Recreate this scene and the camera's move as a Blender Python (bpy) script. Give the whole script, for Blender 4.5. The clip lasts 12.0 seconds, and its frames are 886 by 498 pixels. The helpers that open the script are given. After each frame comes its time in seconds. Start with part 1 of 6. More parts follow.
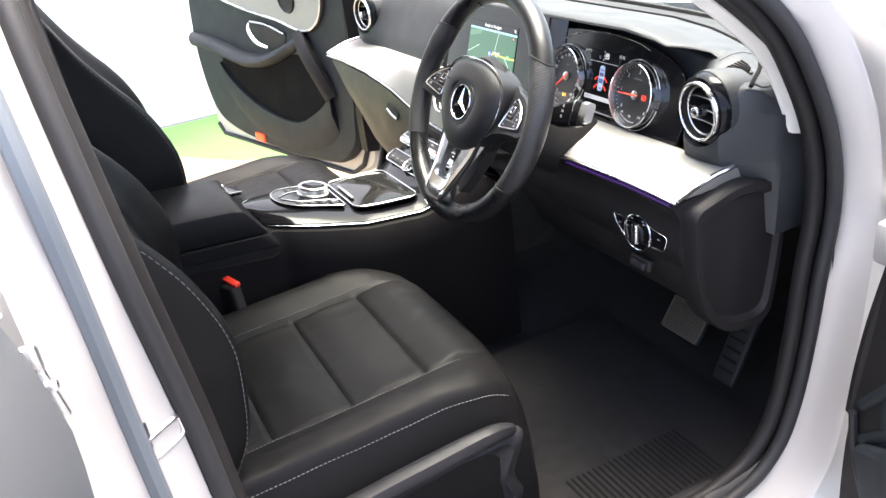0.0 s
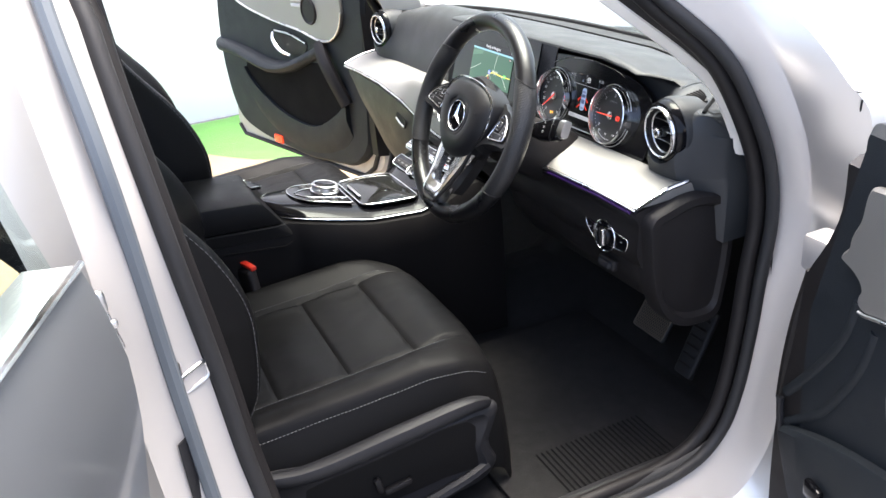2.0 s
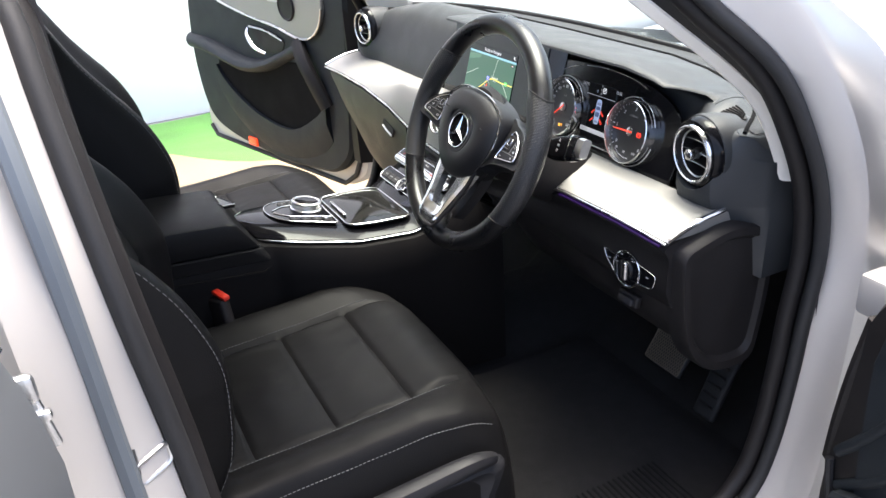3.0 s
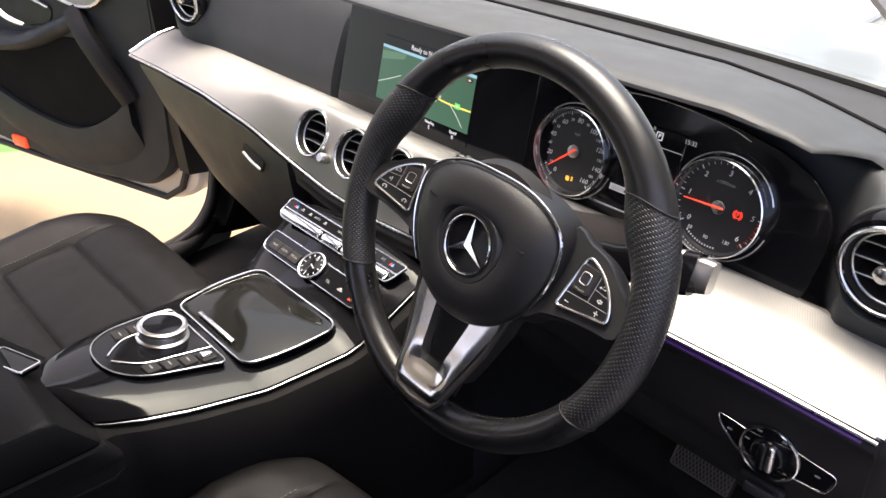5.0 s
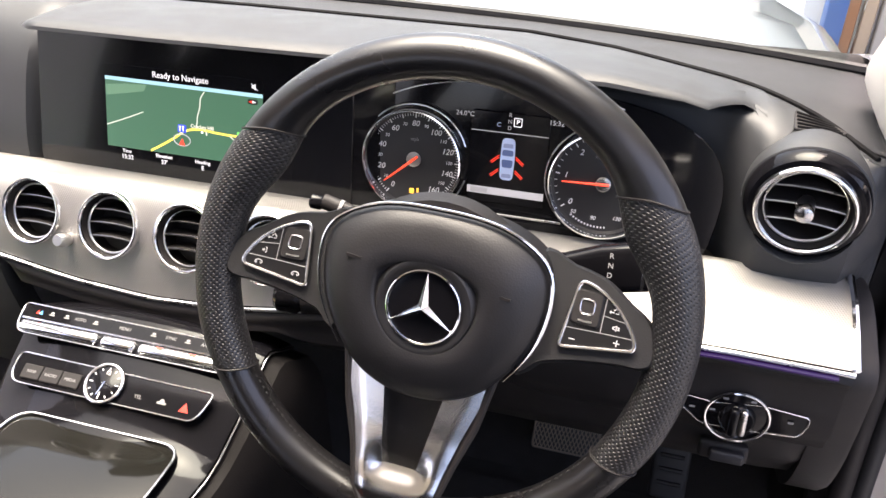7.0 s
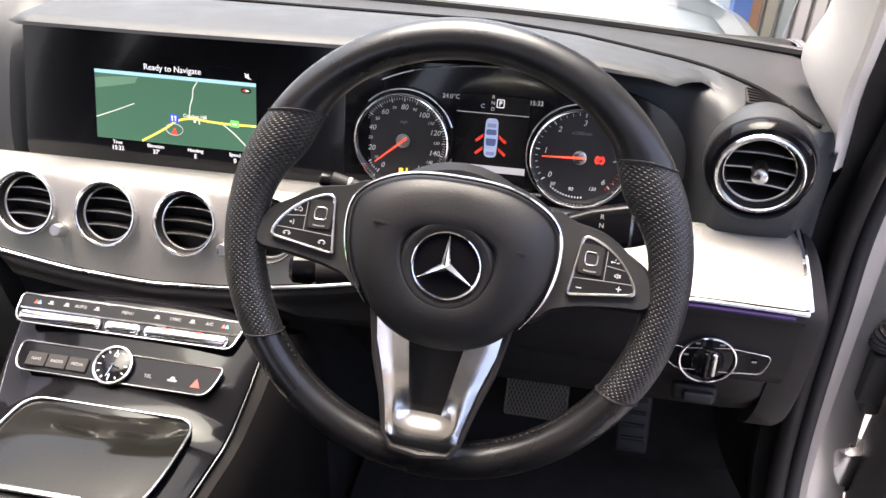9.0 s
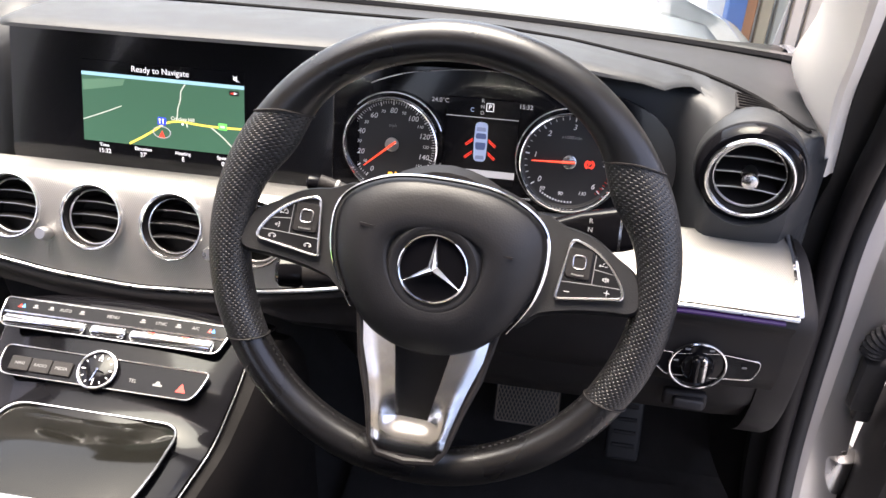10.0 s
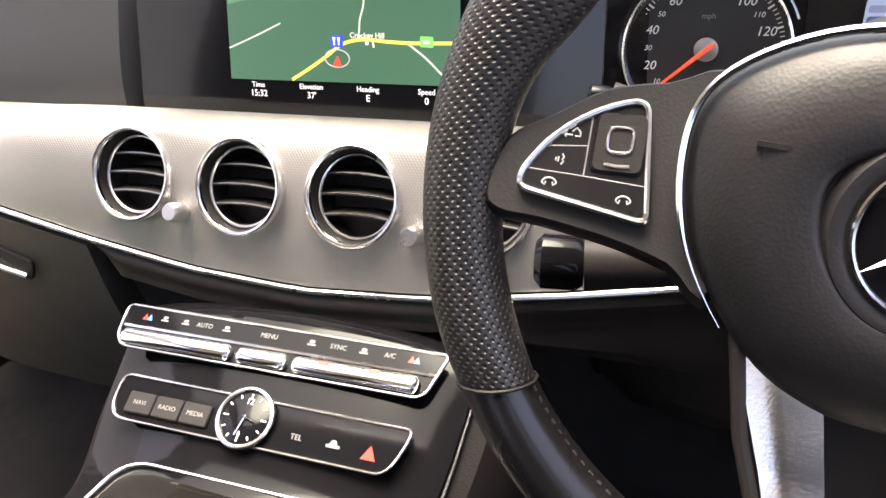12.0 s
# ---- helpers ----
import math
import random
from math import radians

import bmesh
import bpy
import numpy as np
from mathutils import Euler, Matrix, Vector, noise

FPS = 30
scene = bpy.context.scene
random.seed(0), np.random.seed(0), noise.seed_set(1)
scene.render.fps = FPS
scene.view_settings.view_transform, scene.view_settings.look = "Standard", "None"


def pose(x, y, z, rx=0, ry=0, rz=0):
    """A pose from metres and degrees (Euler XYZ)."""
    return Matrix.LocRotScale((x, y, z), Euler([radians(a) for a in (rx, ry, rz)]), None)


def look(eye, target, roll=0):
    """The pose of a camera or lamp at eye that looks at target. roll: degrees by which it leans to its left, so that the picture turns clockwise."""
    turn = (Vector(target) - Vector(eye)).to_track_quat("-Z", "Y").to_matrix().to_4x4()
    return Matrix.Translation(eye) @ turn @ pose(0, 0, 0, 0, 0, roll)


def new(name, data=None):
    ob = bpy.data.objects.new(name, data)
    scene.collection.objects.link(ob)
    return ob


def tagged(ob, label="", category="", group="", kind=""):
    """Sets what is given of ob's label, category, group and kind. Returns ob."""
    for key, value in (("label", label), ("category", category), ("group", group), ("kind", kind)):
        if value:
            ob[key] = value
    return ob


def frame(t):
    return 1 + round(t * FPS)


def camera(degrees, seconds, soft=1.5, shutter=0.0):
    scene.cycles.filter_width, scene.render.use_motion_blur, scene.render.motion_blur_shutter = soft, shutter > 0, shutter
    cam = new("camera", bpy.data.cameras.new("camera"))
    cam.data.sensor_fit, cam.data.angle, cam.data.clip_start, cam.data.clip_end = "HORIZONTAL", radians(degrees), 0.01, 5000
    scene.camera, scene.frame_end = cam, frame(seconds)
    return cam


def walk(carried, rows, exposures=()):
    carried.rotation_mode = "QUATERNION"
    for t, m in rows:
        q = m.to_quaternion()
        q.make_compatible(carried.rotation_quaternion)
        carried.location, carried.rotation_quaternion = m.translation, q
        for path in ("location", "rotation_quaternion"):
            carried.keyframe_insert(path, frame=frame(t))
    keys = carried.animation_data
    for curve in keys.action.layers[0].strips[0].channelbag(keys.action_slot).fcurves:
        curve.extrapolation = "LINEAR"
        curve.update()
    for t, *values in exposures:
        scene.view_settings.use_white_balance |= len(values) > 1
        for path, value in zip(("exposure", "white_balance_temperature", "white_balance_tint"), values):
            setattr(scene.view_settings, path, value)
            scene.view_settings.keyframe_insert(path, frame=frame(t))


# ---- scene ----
cam = camera(57.6, 12.0)
EXPOSURES = [(0, 3.48, 6800, 10), (0.5, 3.1, 6650, 9), (1, 2.98, 6600, 9), (2, 2.93, 6600, 9), (3.2, 2.8, 6600, 9), (4.8, 2.55, 7050, 17), (5.6, 2.66, 7150, 17), (6.4, 3.2, 7300, 17), (8.3, 3.13, 7050, 18), (10.5, 3.13, 7050, 17), (11.2, 3.2, 7200, 17), (12, 3.22, 7500, 17)]
PATH = [
    (0, (1.4939, -0.5614, 1.257), (-0.154, 0.1622, 0.3828), -7.80),
    (0.5, (1.5844, -0.6103, 1.2822), (-0.0752, 0.1021, 0.4202), -4.94),
    (1, (1.6692, -0.5906, 1.3098), (-0.0069, 0.1171, 0.4855), -5.60),
    (1.5, (1.6794, -0.5904, 1.3083), (0.0037, 0.1046, 0.4708), -6.00),
    (2, (1.6667, -0.6015, 1.3089), (0.0006, 0.1008, 0.4578), -5.63),
    (2.5, (1.6236, -0.6139, 1.3145), (-0.0145, 0.1366, 0.4497), -5.02),
    (3, (1.4858, -0.5645, 1.2944), (-0.1485, 0.1942, 0.4256), -4.53),
    (3.2, (1.411, -0.527, 1.281), (-0.22, 0.228, 0.405), -4.7),
    (4.8, (0.8724, -0.4402, 1.2985), (-0.4821, 0.6023, 0.274), -2.38),
    (5, (0.8211, -0.4248, 1.2943), (-0.4459, 0.678, 0.2169), -2.68),
    (5.5, (0.6924, -0.3398, 1.2617), (-0.3895, 0.8824, 0.1196), -3.96),
    (6, (0.6054, -0.3363, 1.2461), (-0.3804, 0.9013, 0.0371), -2.18),
    (6.5, (0.5648, -0.3922, 1.2439), (-0.109, 1.0113, -0.0042), -0.15),
    (6.7, (0.5447, -0.4073, 1.2532), (-0.0482, 1.1321, 0.0973), -0.18),
    (8.3, (0.4562, -0.5115, 1.2817), (0.1723, 1.0941, 0.1242), 0.45),
    (8.5, (0.4555, -0.5127, 1.281), (0.1737, 1.0974, 0.1305), 0.66),
    (9, (0.4574, -0.5144, 1.2798), (0.172, 1.101, 0.1372), 0.77),
    (9.5, (0.4576, -0.5141, 1.2792), (0.1703, 1.1075, 0.145), 0.76),
    (10, (0.4632, -0.5104, 1.2732), (0.1885, 1.1179, 0.1474), 1.21),
    (10.5, (0.4599, -0.4481, 1.2579), (-0.0303, 1.1154, 0.1154), -2.35),
    (11, (0.4651, -0.3253, 1.1624), (-0.2533, 1.2611, 0.1918), -2.47),
    (11.4, (0.445, -0.299, 1.086), (-0.352, 1.245, 0.095), -4.9),
    (11.5, (0.4237, -0.3057, 1.0843), (-0.3582, 1.2034, 0.033), -5.93),
    (12, (0.3057, -0.2658, 1.0655), (-0.3764, 1.2601, -0.0242), -7.47),
]
walk(cam, [(t, look(eye, target, roll)) for t, eye, target, roll in PATH], EXPOSURES)

# ---------------- light ----------------
world = bpy.data.worlds.new("overcast_sky")
scene.world = world
world.use_nodes = True
wn = world.node_tree.nodes
sky = wn.new("ShaderNodeTexSky")
sky.sky_type = "NISHITA"
sky.sun_disc = False
sky.sun_elevation = radians(76)
sky.sun_rotation = radians(330)
sky.air_density, sky.dust_density, sky.ozone_density = 0.6, 5.0, 0.4
wn["Background"].inputs["Strength"].default_value = 0.15
world.node_tree.links.new(sky.outputs["Color"], wn["Background"].inputs["Color"])
sun = new("sun", bpy.data.lights.new("sun", "SUN"))
sun.data.energy, sun.data.angle, sun.data.color = 1.2, radians(40), (1.0, 0.96, 0.9)
sun.matrix_world = look((-1.0, 1.73, 8), (0, 0, 0))

# ---------------- materials ----------------
EMIT = 0.17  # lit prints and displays, against the daylight


def mat(name, color, rough=0.5, metal=0.0, coat=0.0, grain=0.0, scale=400.0, mottle=0.12, mscale=14.0, kind="NOISE", rvar=0.08, emit=None, power=0.0, uv=False, dist=0.001, spec=0.5):
    m = bpy.data.materials.new(name)
    m.use_nodes = True
    n, l = m.node_tree.nodes, m.node_tree.links
    b = n["Principled BSDF"]
    b.inputs["Base Color"].default_value = (*color, 1)
    b.inputs["Roughness"].default_value = rough
    b.inputs["Metallic"].default_value = metal
    b.inputs["Coat Weight"].default_value = coat
    b.inputs["Coat Roughness"].default_value = 0.04
    b.inputs["Specular IOR Level"].default_value = spec
    if emit:
        b.inputs["Emission Color"].default_value = (*emit, 1)
        b.inputs["Emission Strength"].default_value = power * EMIT
        return m
    co = n.new("ShaderNodeTexCoord")
    big = n.new("ShaderNodeTexNoise")
    big.inputs["Scale"].default_value, big.inputs["Detail"].default_value = mscale, 5.0
    l.new(co.outputs["Object"], big.inputs["Vector"])
    if mottle:
        mix = n.new("ShaderNodeMix")
        mix.data_type = "RGBA"
        mix.inputs[6].default_value = (*[c * (1 - mottle) for c in color], 1)
        mix.inputs[7].default_value = (*[min(1, c * (1 + mottle)) for c in color], 1)
        l.new(big.outputs["Fac"], mix.inputs[0])
        l.new(mix.outputs[2], b.inputs["Base Color"])
    if rvar:
        mr = n.new("ShaderNodeMapRange")
        mr.inputs["From Min"].default_value, mr.inputs["From Max"].default_value = 0.3, 0.7
        mr.inputs["To Min"].default_value, mr.inputs["To Max"].default_value = max(0.02, rough - rvar), min(1, rough + rvar)
        l.new(big.outputs["Fac"], mr.inputs["Value"])
        l.new(mr.outputs["Result"], b.inputs["Roughness"])
    if grain:
        bump = n.new("ShaderNodeBump")
        bump.inputs["Strength"].default_value, bump.inputs["Distance"].default_value = grain, dist
        if kind == "NOISE":
            g = n.new("ShaderNodeTexNoise")
            g.inputs["Scale"].default_value, g.inputs["Detail"].default_value = scale, 3.0
            out = g.outputs["Fac"]
        else:
            g = n.new("ShaderNodeTexVoronoi")
            g.inputs["Scale"].default_value = scale
            g.inputs["Randomness"].default_value = 0.0 if kind == "DOTS" else 1.0
            if uv:
                g.voronoi_dimensions = "2D"
            out = g.outputs["Distance"]
            if kind == "DOTS":
                hole = n.new("ShaderNodeMapRange")
                hole.interpolation_type = "SMOOTHSTEP"
                hole.inputs["From Min"].default_value, hole.inputs["From Max"].default_value = 0.12, 0.36
                l.new(out, hole.inputs["Value"])
                out = hole.outputs["Result"]
        l.new(co.outputs["UV" if uv else "Object"], g.inputs["Vector"])
        l.new(out, bump.inputs["Height"])
        l.new(bump.outputs["Normal"], b.inputs["Normal"])
    return m


def weave(name, color, rough, size):
    """Silver trim with a fine woven emboss."""
    m = mat(name, color, rough, 0.7, mottle=0.05, rvar=0.05)
    n, l = m.node_tree.nodes, m.node_tree.links
    co = n.new("ShaderNodeTexCoord")
    mp = n.new("ShaderNodeMapping")
    mp.inputs["Rotation"].default_value = (0.7, 0, 0)
    l.new(co.outputs["Object"], mp.inputs["Vector"])
    hs = []
    for axis, ang in (("X", 0.6), ("X", -0.6)):
        r = n.new("ShaderNodeMapping")
        r.inputs["Rotation"].default_value = (0, ang, 0)
        l.new(mp.outputs["Vector"], r.inputs["Vector"])
        w = n.new("ShaderNodeTexWave")
        w.bands_direction = axis
        w.inputs["Scale"].default_value = size
        l.new(r.outputs["Vector"], w.inputs["Vector"])
        hs.append(w)
    mul = n.new("ShaderNodeMath")
    mul.operation = "MULTIPLY"
    l.new(hs[0].outputs["Fac"], mul.inputs[0])
    l.new(hs[1].outputs["Fac"], mul.inputs[1])
    bump = n.new("ShaderNodeBump")
    bump.inputs["Strength"].default_value, bump.inputs["Distance"].default_value = 0.45, 0.0005
    l.new(mul.outputs[0], bump.inputs["Height"])
    l.new(bump.outputs["Normal"], n["Principled BSDF"].inputs["Normal"])
    return m


LEATHER = mat("black_leather", (0.0078, 0.0076, 0.0077), 0.46, grain=0.2, scale=650, kind="VORONOI", rvar=0.07, spec=0.09)
SEATSIDE = mat("seat_plastic", (0.014, 0.014, 0.016), 0.5, grain=0.2, scale=700, spec=0.3)
GRIP = mat("perforated_leather", (0.010, 0.010, 0.0105), 0.42, grain=0.5, scale=1.0, kind="DOTS", uv=True, rvar=0.06, dist=0.002)
WHEELSKIN = mat("wheel_leather", (0.006, 0.006, 0.0065), 0.30, grain=0.05, scale=1300, kind="VORONOI", rvar=0.07, spec=0.5)
PADSKIN = mat("airbag_vinyl", (0.009, 0.009, 0.010), 0.47, grain=0.08, scale=650, kind="VORONOI", rvar=0.05, spec=0.4)
DASH = mat("dash_soft_plastic", (0.026, 0.028, 0.030), 0.5, grain=0.10, scale=1500, kind="VORONOI", rvar=0.07, spec=0.34)
DARK = mat("dark_plastic", (0.0125, 0.0112, 0.0112), 0.55, grain=0.15, scale=900, spec=0.25)
GLOSS = mat("piano_black", (0.005, 0.005, 0.006), 0.08, rvar=0.03, mottle=0, spec=0.16)
SMOKE = mat("tray_cover", (0.007, 0.007, 0.006), 0.09, rvar=0.04, mottle=0.1, spec=0.24)
CHROME = mat("chrome", (0.85, 0.85, 0.86), 0.12, 1.0, mottle=0.04, rvar=0.05)
BRIGHT = mat("bright_satin", (0.70, 0.70, 0.70), 0.24, 1.0, mottle=0.04, rvar=0.05)
SPOKE = mat("brushed_silver", (0.86, 0.86, 0.85), 0.22, 1.0, grain=0.05, scale=700, mottle=0.05, rvar=0.06)
DOORSKIN = mat("door_soft_plastic", (0.012, 0.0155, 0.019), 0.6, grain=0.3, scale=800, kind="VORONOI", rvar=0.06, spec=0.3)
SLATEDGE = mat("slat_edge_grey", (0.32, 0.32, 0.32), 0.3, 1.0, mottle=0.05)
# Flat black for hollows and seams, with the shade inside them put in.
HOLLOWSHADE = mat("hollow_shade_black", (0.004, 0.004, 0.0045), 0.9, spec=0.1)
GROOVE = mat("blue_grey_seal", (0.10, 0.115, 0.13), 0.55)
SATIN = mat("satin_silver", (0.62, 0.62, 0.62), 0.28, 1.0, mottle=0.05, rvar=0.06)
TRIM = weave("woven_silver_trim", (0.30, 0.293, 0.277), 0.5, 150.0)
# One silver paint in three tones: light and shade coloured into jambs and panels.
PAINT = mat("silver_paint", (0.50, 0.475, 0.445), 0.40, 0.2, coat=0.1, mottle=0.04, rvar=0.04)
PAINTSKIN = mat("silver_paint_half_shaded", (0.52, 0.515, 0.50), 0.32, 0.8, coat=0.4, mottle=0.03, mscale=3, rvar=0.03)
PAINTSHADE = mat("silver_paint_shaded", (0.42, 0.45, 0.48), 0.30, 0.8, coat=0.8, mottle=0.03, mscale=3, rvar=0.03)
PILLARDARK = mat("charcoal_trim", (0.017, 0.0165, 0.017), 0.6, grain=0.2, scale=900, spec=0.35)
CONSIDE = mat("console_vinyl", (0.0065, 0.006, 0.006), 0.6, grain=0.2, scale=700, kind="VORONOI", spec=0.07)
RUBBER = mat("rubber_seal", (0.012, 0.012, 0.013), 0.65, grain=0.2, scale=300)
CARPET = mat("carpet", (0.0085, 0.0078, 0.0076), 0.95, grain=0.9, scale=900, mottle=0.3, mscale=40, dist=0.003)
MATRIB = mat("rubber_mat", (0.0068, 0.0066, 0.0068), 0.7, grain=0.3, scale=500, spec=0.12)
BEIGE = mat("pale_headliner", (0.74, 0.70, 0.63), 0.85, grain=0.3, scale=900, mottle=0.05)
STITCH = mat("grey_thread", (0.13, 0.13, 0.13), 0.8, mottle=0.2, mscale=900)
RIMTHREAD = mat("dark_thread", (0.014, 0.014, 0.014), 0.8, mottle=0.2, mscale=900)
RED = mat("red_plastic", (0.55, 0.03, 0.015), 0.4, mottle=0.05)
LAMPRED = mat("red_lens", (0.7, 0.06, 0.02), 0.25, emit=(1.0, 0.09, 0.02), power=0.6)
WHITEP = mat("white_print", (0.75, 0.75, 0.75), 0.5, mottle=0.0)
KEYPRINT = mat("key_print", (0.42, 0.42, 0.42), 0.5, mottle=0.0)
GREYP = mat("grey_print", (0.20, 0.20, 0.20), 0.5, mottle=0.0)
BLUEP = mat("blue_print", (0.05, 0.3, 0.7), 0.5, mottle=0.0)
CLIP = mat("pale_plastic", (0.5, 0.5, 0.5), 0.45)
DIALF = mat("dial_face", (0.019, 0.019, 0.020), 0.35, grain=0.1, scale=1200)
NEEDLE = mat("needle_red", (0.8, 0.05, 0.02), 0.4, emit=(1.0, 0.06, 0.02), power=0.9)
GLOWWHITE = mat("lit_print", (0.8, 0.8, 0.8), 0.5, emit=(0.9, 0.92, 1.0), power=0.7)
GLOWAMBER = mat("amber_telltale", (0.8, 0.4, 0.05), 0.5, emit=(1.0, 0.42, 0.05), power=1.0)
GLOWRED = mat("red_telltale", (0.8, 0.05, 0.03), 0.5, emit=(1.0, 0.06, 0.03), power=0.9)
GLOWBLUE = mat("blue_display", (0.05, 0.07, 0.14), 0.5, emit=(0.05, 0.08, 0.20), power=0.6)
GLOWPALE = mat("pale_blue_display", (0.4, 0.5, 0.7), 0.5, emit=(0.34, 0.37, 0.50), power=0.20)
GLOWGREY = mat("grey_display", (0.4, 0.4, 0.42), 0.5, emit=(0.5, 0.5, 0.52), power=0.4)
SCREENBK = mat("screen_black", (0.006, 0.006, 0.007), 0.12, coat=0.15, mottle=0, rvar=0, spec=0.3)
KEYSATIN = mat("key_satin", (0.008, 0.008, 0.009), 0.32, mottle=0, spec=0.25)
DIMBLUE = mat("blue_grey_display", (0.2, 0.24, 0.36), 0.5, emit=(0.16, 0.19, 0.34), power=0.35)
DIMPRINT = mat("dim_print", (0.3, 0.3, 0.3), 0.5, emit=(0.6, 0.6, 0.65), power=0.25)
SHELF = mat("dash_shelf", (0.023, 0.024, 0.026), 0.6, grain=0.10, scale=1500, kind="VORONOI", rvar=0.06, spec=0.25)
GLOVE = mat("glove_box_plastic", (0.042, 0.043, 0.042), 0.5, grain=0.25, scale=800, kind="VORONOI", spec=0.4)
MESH = mat("worn_pedal_ribs", (0.13, 0.105, 0.08), 0.6, mottle=0.3, mscale=120)
MAPGREEN = mat("map_green", (0.02, 0.06, 0.04), 0.3, emit=(0.045, 0.12, 0.075), power=1.0)
MAPPALE = mat("map_pale_green", (0.05, 0.12, 0.08), 0.3, emit=(0.10, 0.20, 0.13), power=1.0)
MAPSKY = mat("map_sky", (0.2, 0.4, 0.5), 0.3, emit=(0.28, 0.5, 0.62), power=1.0)
MAPROAD = mat("map_road", (0.5, 0.5, 0.45), 0.3, emit=(0.5, 0.52, 0.46), power=1.0)
MAPYELLOW = mat("map_yellow", (0.8, 0.65, 0.1), 0.3, emit=(0.85, 0.68, 0.10), power=1.0)
MAPSIGN = mat("map_sign", (0.1, 0.6, 0.1), 0.3, emit=(0.12, 0.65, 0.12), power=1.0)
MAPBLUE = mat("map_blue", (0.02, 0.05, 0.6), 0.3, emit=(0.02, 0.05, 0.7), power=1.0)
AMBIENT = mat("ambient_strip", (0.02, 0.008, 0.04), 0.5, emit=(0.16, 0.03, 0.55), power=0.09)
GREEN = mat("artificial_turf", (0.10, 0.26, 0.06), 0.9, grain=1.0, scale=260, mottle=0.35, mscale=5, dist=0.01)
SAND = mat("tan_paving", (0.22, 0.172, 0.105), 0.85, grain=0.5, scale=220, mottle=0.25, mscale=3, dist=0.004)
CONCRETE = mat("asphalt", (0.16, 0.163, 0.17), 0.85, grain=0.4, scale=160, mottle=0.15, mscale=2, dist=0.004)
PALESLAB = mat("pale_slab", (0.78, 0.78, 0.77), 0.85, grain=0.3, scale=140, mottle=0.06, mscale=2, dist=0.003)
WHITEWALL = mat("white_render", (0.82, 0.82, 0.82), 0.8, grain=0.3, scale=120, mottle=0.03, mscale=2, dist=0.003)


def glass_mat(name, color, rough=0.0):
    m = bpy.data.materials.new(name)
    m.use_nodes = True
    n, l = m.node_tree.nodes, m.node_tree.links
    out = n["Material Output"]
    n.remove(n["Principled BSDF"])
    t, g, mx, _ = n.new("ShaderNodeBsdfTransparent"), n.new("ShaderNodeBsdfGlossy"), n.new("ShaderNodeMixShader"), None
    t.inputs["Color"].default_value = (*color, 1)
    g.inputs["Roughness"].default_value = rough + 0.01
    lw, pw, ad = n.new("ShaderNodeLayerWeight"), n.new("ShaderNodeMath"), n.new("ShaderNodeMath")
    lw.inputs["Blend"].default_value = 0.5
    pw.operation, pw.inputs[1].default_value = "POWER", 5.0
    ad.operation, ad.inputs[1].default_value = "ADD", 0.035
    l.new(lw.outputs["Facing"], pw.inputs[0])
    l.new(pw.outputs[0], ad.inputs[0])
    l.new(ad.outputs[0], mx.inputs[0])
    l.new(t.outputs[0], mx.inputs[1])
    l.new(g.outputs[0], mx.inputs[2])
    l.new(mx.outputs[0], out.inputs["Surface"])
    return m


GLASS = glass_mat("window_glass", (0.9, 0.95, 0.93))

# ---------------- building helpers ----------------
WORLD = {}


def thing(name, base, label, category, group="", kind=""):
    ob = new(name)
    ob.empty_display_size = 0.02
    ob.location = base
    WORLD[ob] = Matrix.Translation(base)
    return tagged(ob, label, category, group, kind)


def part(name, bm, material, parent=None, label="", m=None, flat=False):
    """Link a bmesh (or a ready mesh) as one mesh object, under a thing or a part."""
    if isinstance(bm, bpy.types.Mesh):
        me = bm
    else:
        bmesh.ops.recalc_face_normals(bm, faces=bm.faces)
        me = bpy.data.meshes.new(name)
        bm.to_mesh(me)
        bm.free()
        if not flat:
            me.shade_smooth()
            me.set_sharp_from_angle(angle=radians(38))
        me.materials.append(material)
    ob = new(name, me)
    ob.matrix_basis = m or Matrix()
    WORLD[ob] = m.copy() if m else Matrix()
    if parent is not None:
        ob.parent = parent
        ob.matrix_parent_inverse = WORLD[parent].inverted()
    return tagged(ob, label)


def structure(name, bm, material, label, category):
    return tagged(part(name, bm, material), label, category, kind="structure")


def V(*a):
    return Vector(a)


def catmull(pts, n=6, closed=False):
    """Smooth curve through the points."""
    pts = [Vector(p) for p in pts]
    k, out = len(pts), []
    for i in range(k if closed else k - 1):
        p0, p1, p2, p3 = (pts[(i + d) % k] if closed else pts[min(max(i + d, 0), k - 1)] for d in (-1, 0, 1, 2))
        for j in range(n):
            t = j / n
            out.append(0.5 * ((2 * p1) + (p2 - p0) * t + (2 * p0 - 5 * p1 + 4 * p2 - p3) * t * t + (3 * p1 - p0 - 3 * p2 + p3) * t ** 3))
    if not closed:
        out.append(pts[-1].copy())
    return out


def rounded(pts, r, n=4):
    """A closed polygon with its corners rounded; r: one radius or one a corner."""
    out, k = [], len(pts)
    for i in range(k):
        a, b, c = Vector(pts[i - 1]), Vector(pts[i]), Vector(pts[(i + 1) % k])
        rr = r[i] if isinstance(r, (list, tuple)) else r
        p = b + (a - b).normalized() * min(rr, (a - b).length * 0.48)
        q = b + (c - b).normalized() * min(rr, (c - b).length * 0.48)
        for j in range(n + 1):
            t = j / n
            out.append((1 - t) ** 2 * p + 2 * t * (1 - t) * b + t * t * q)
    return out


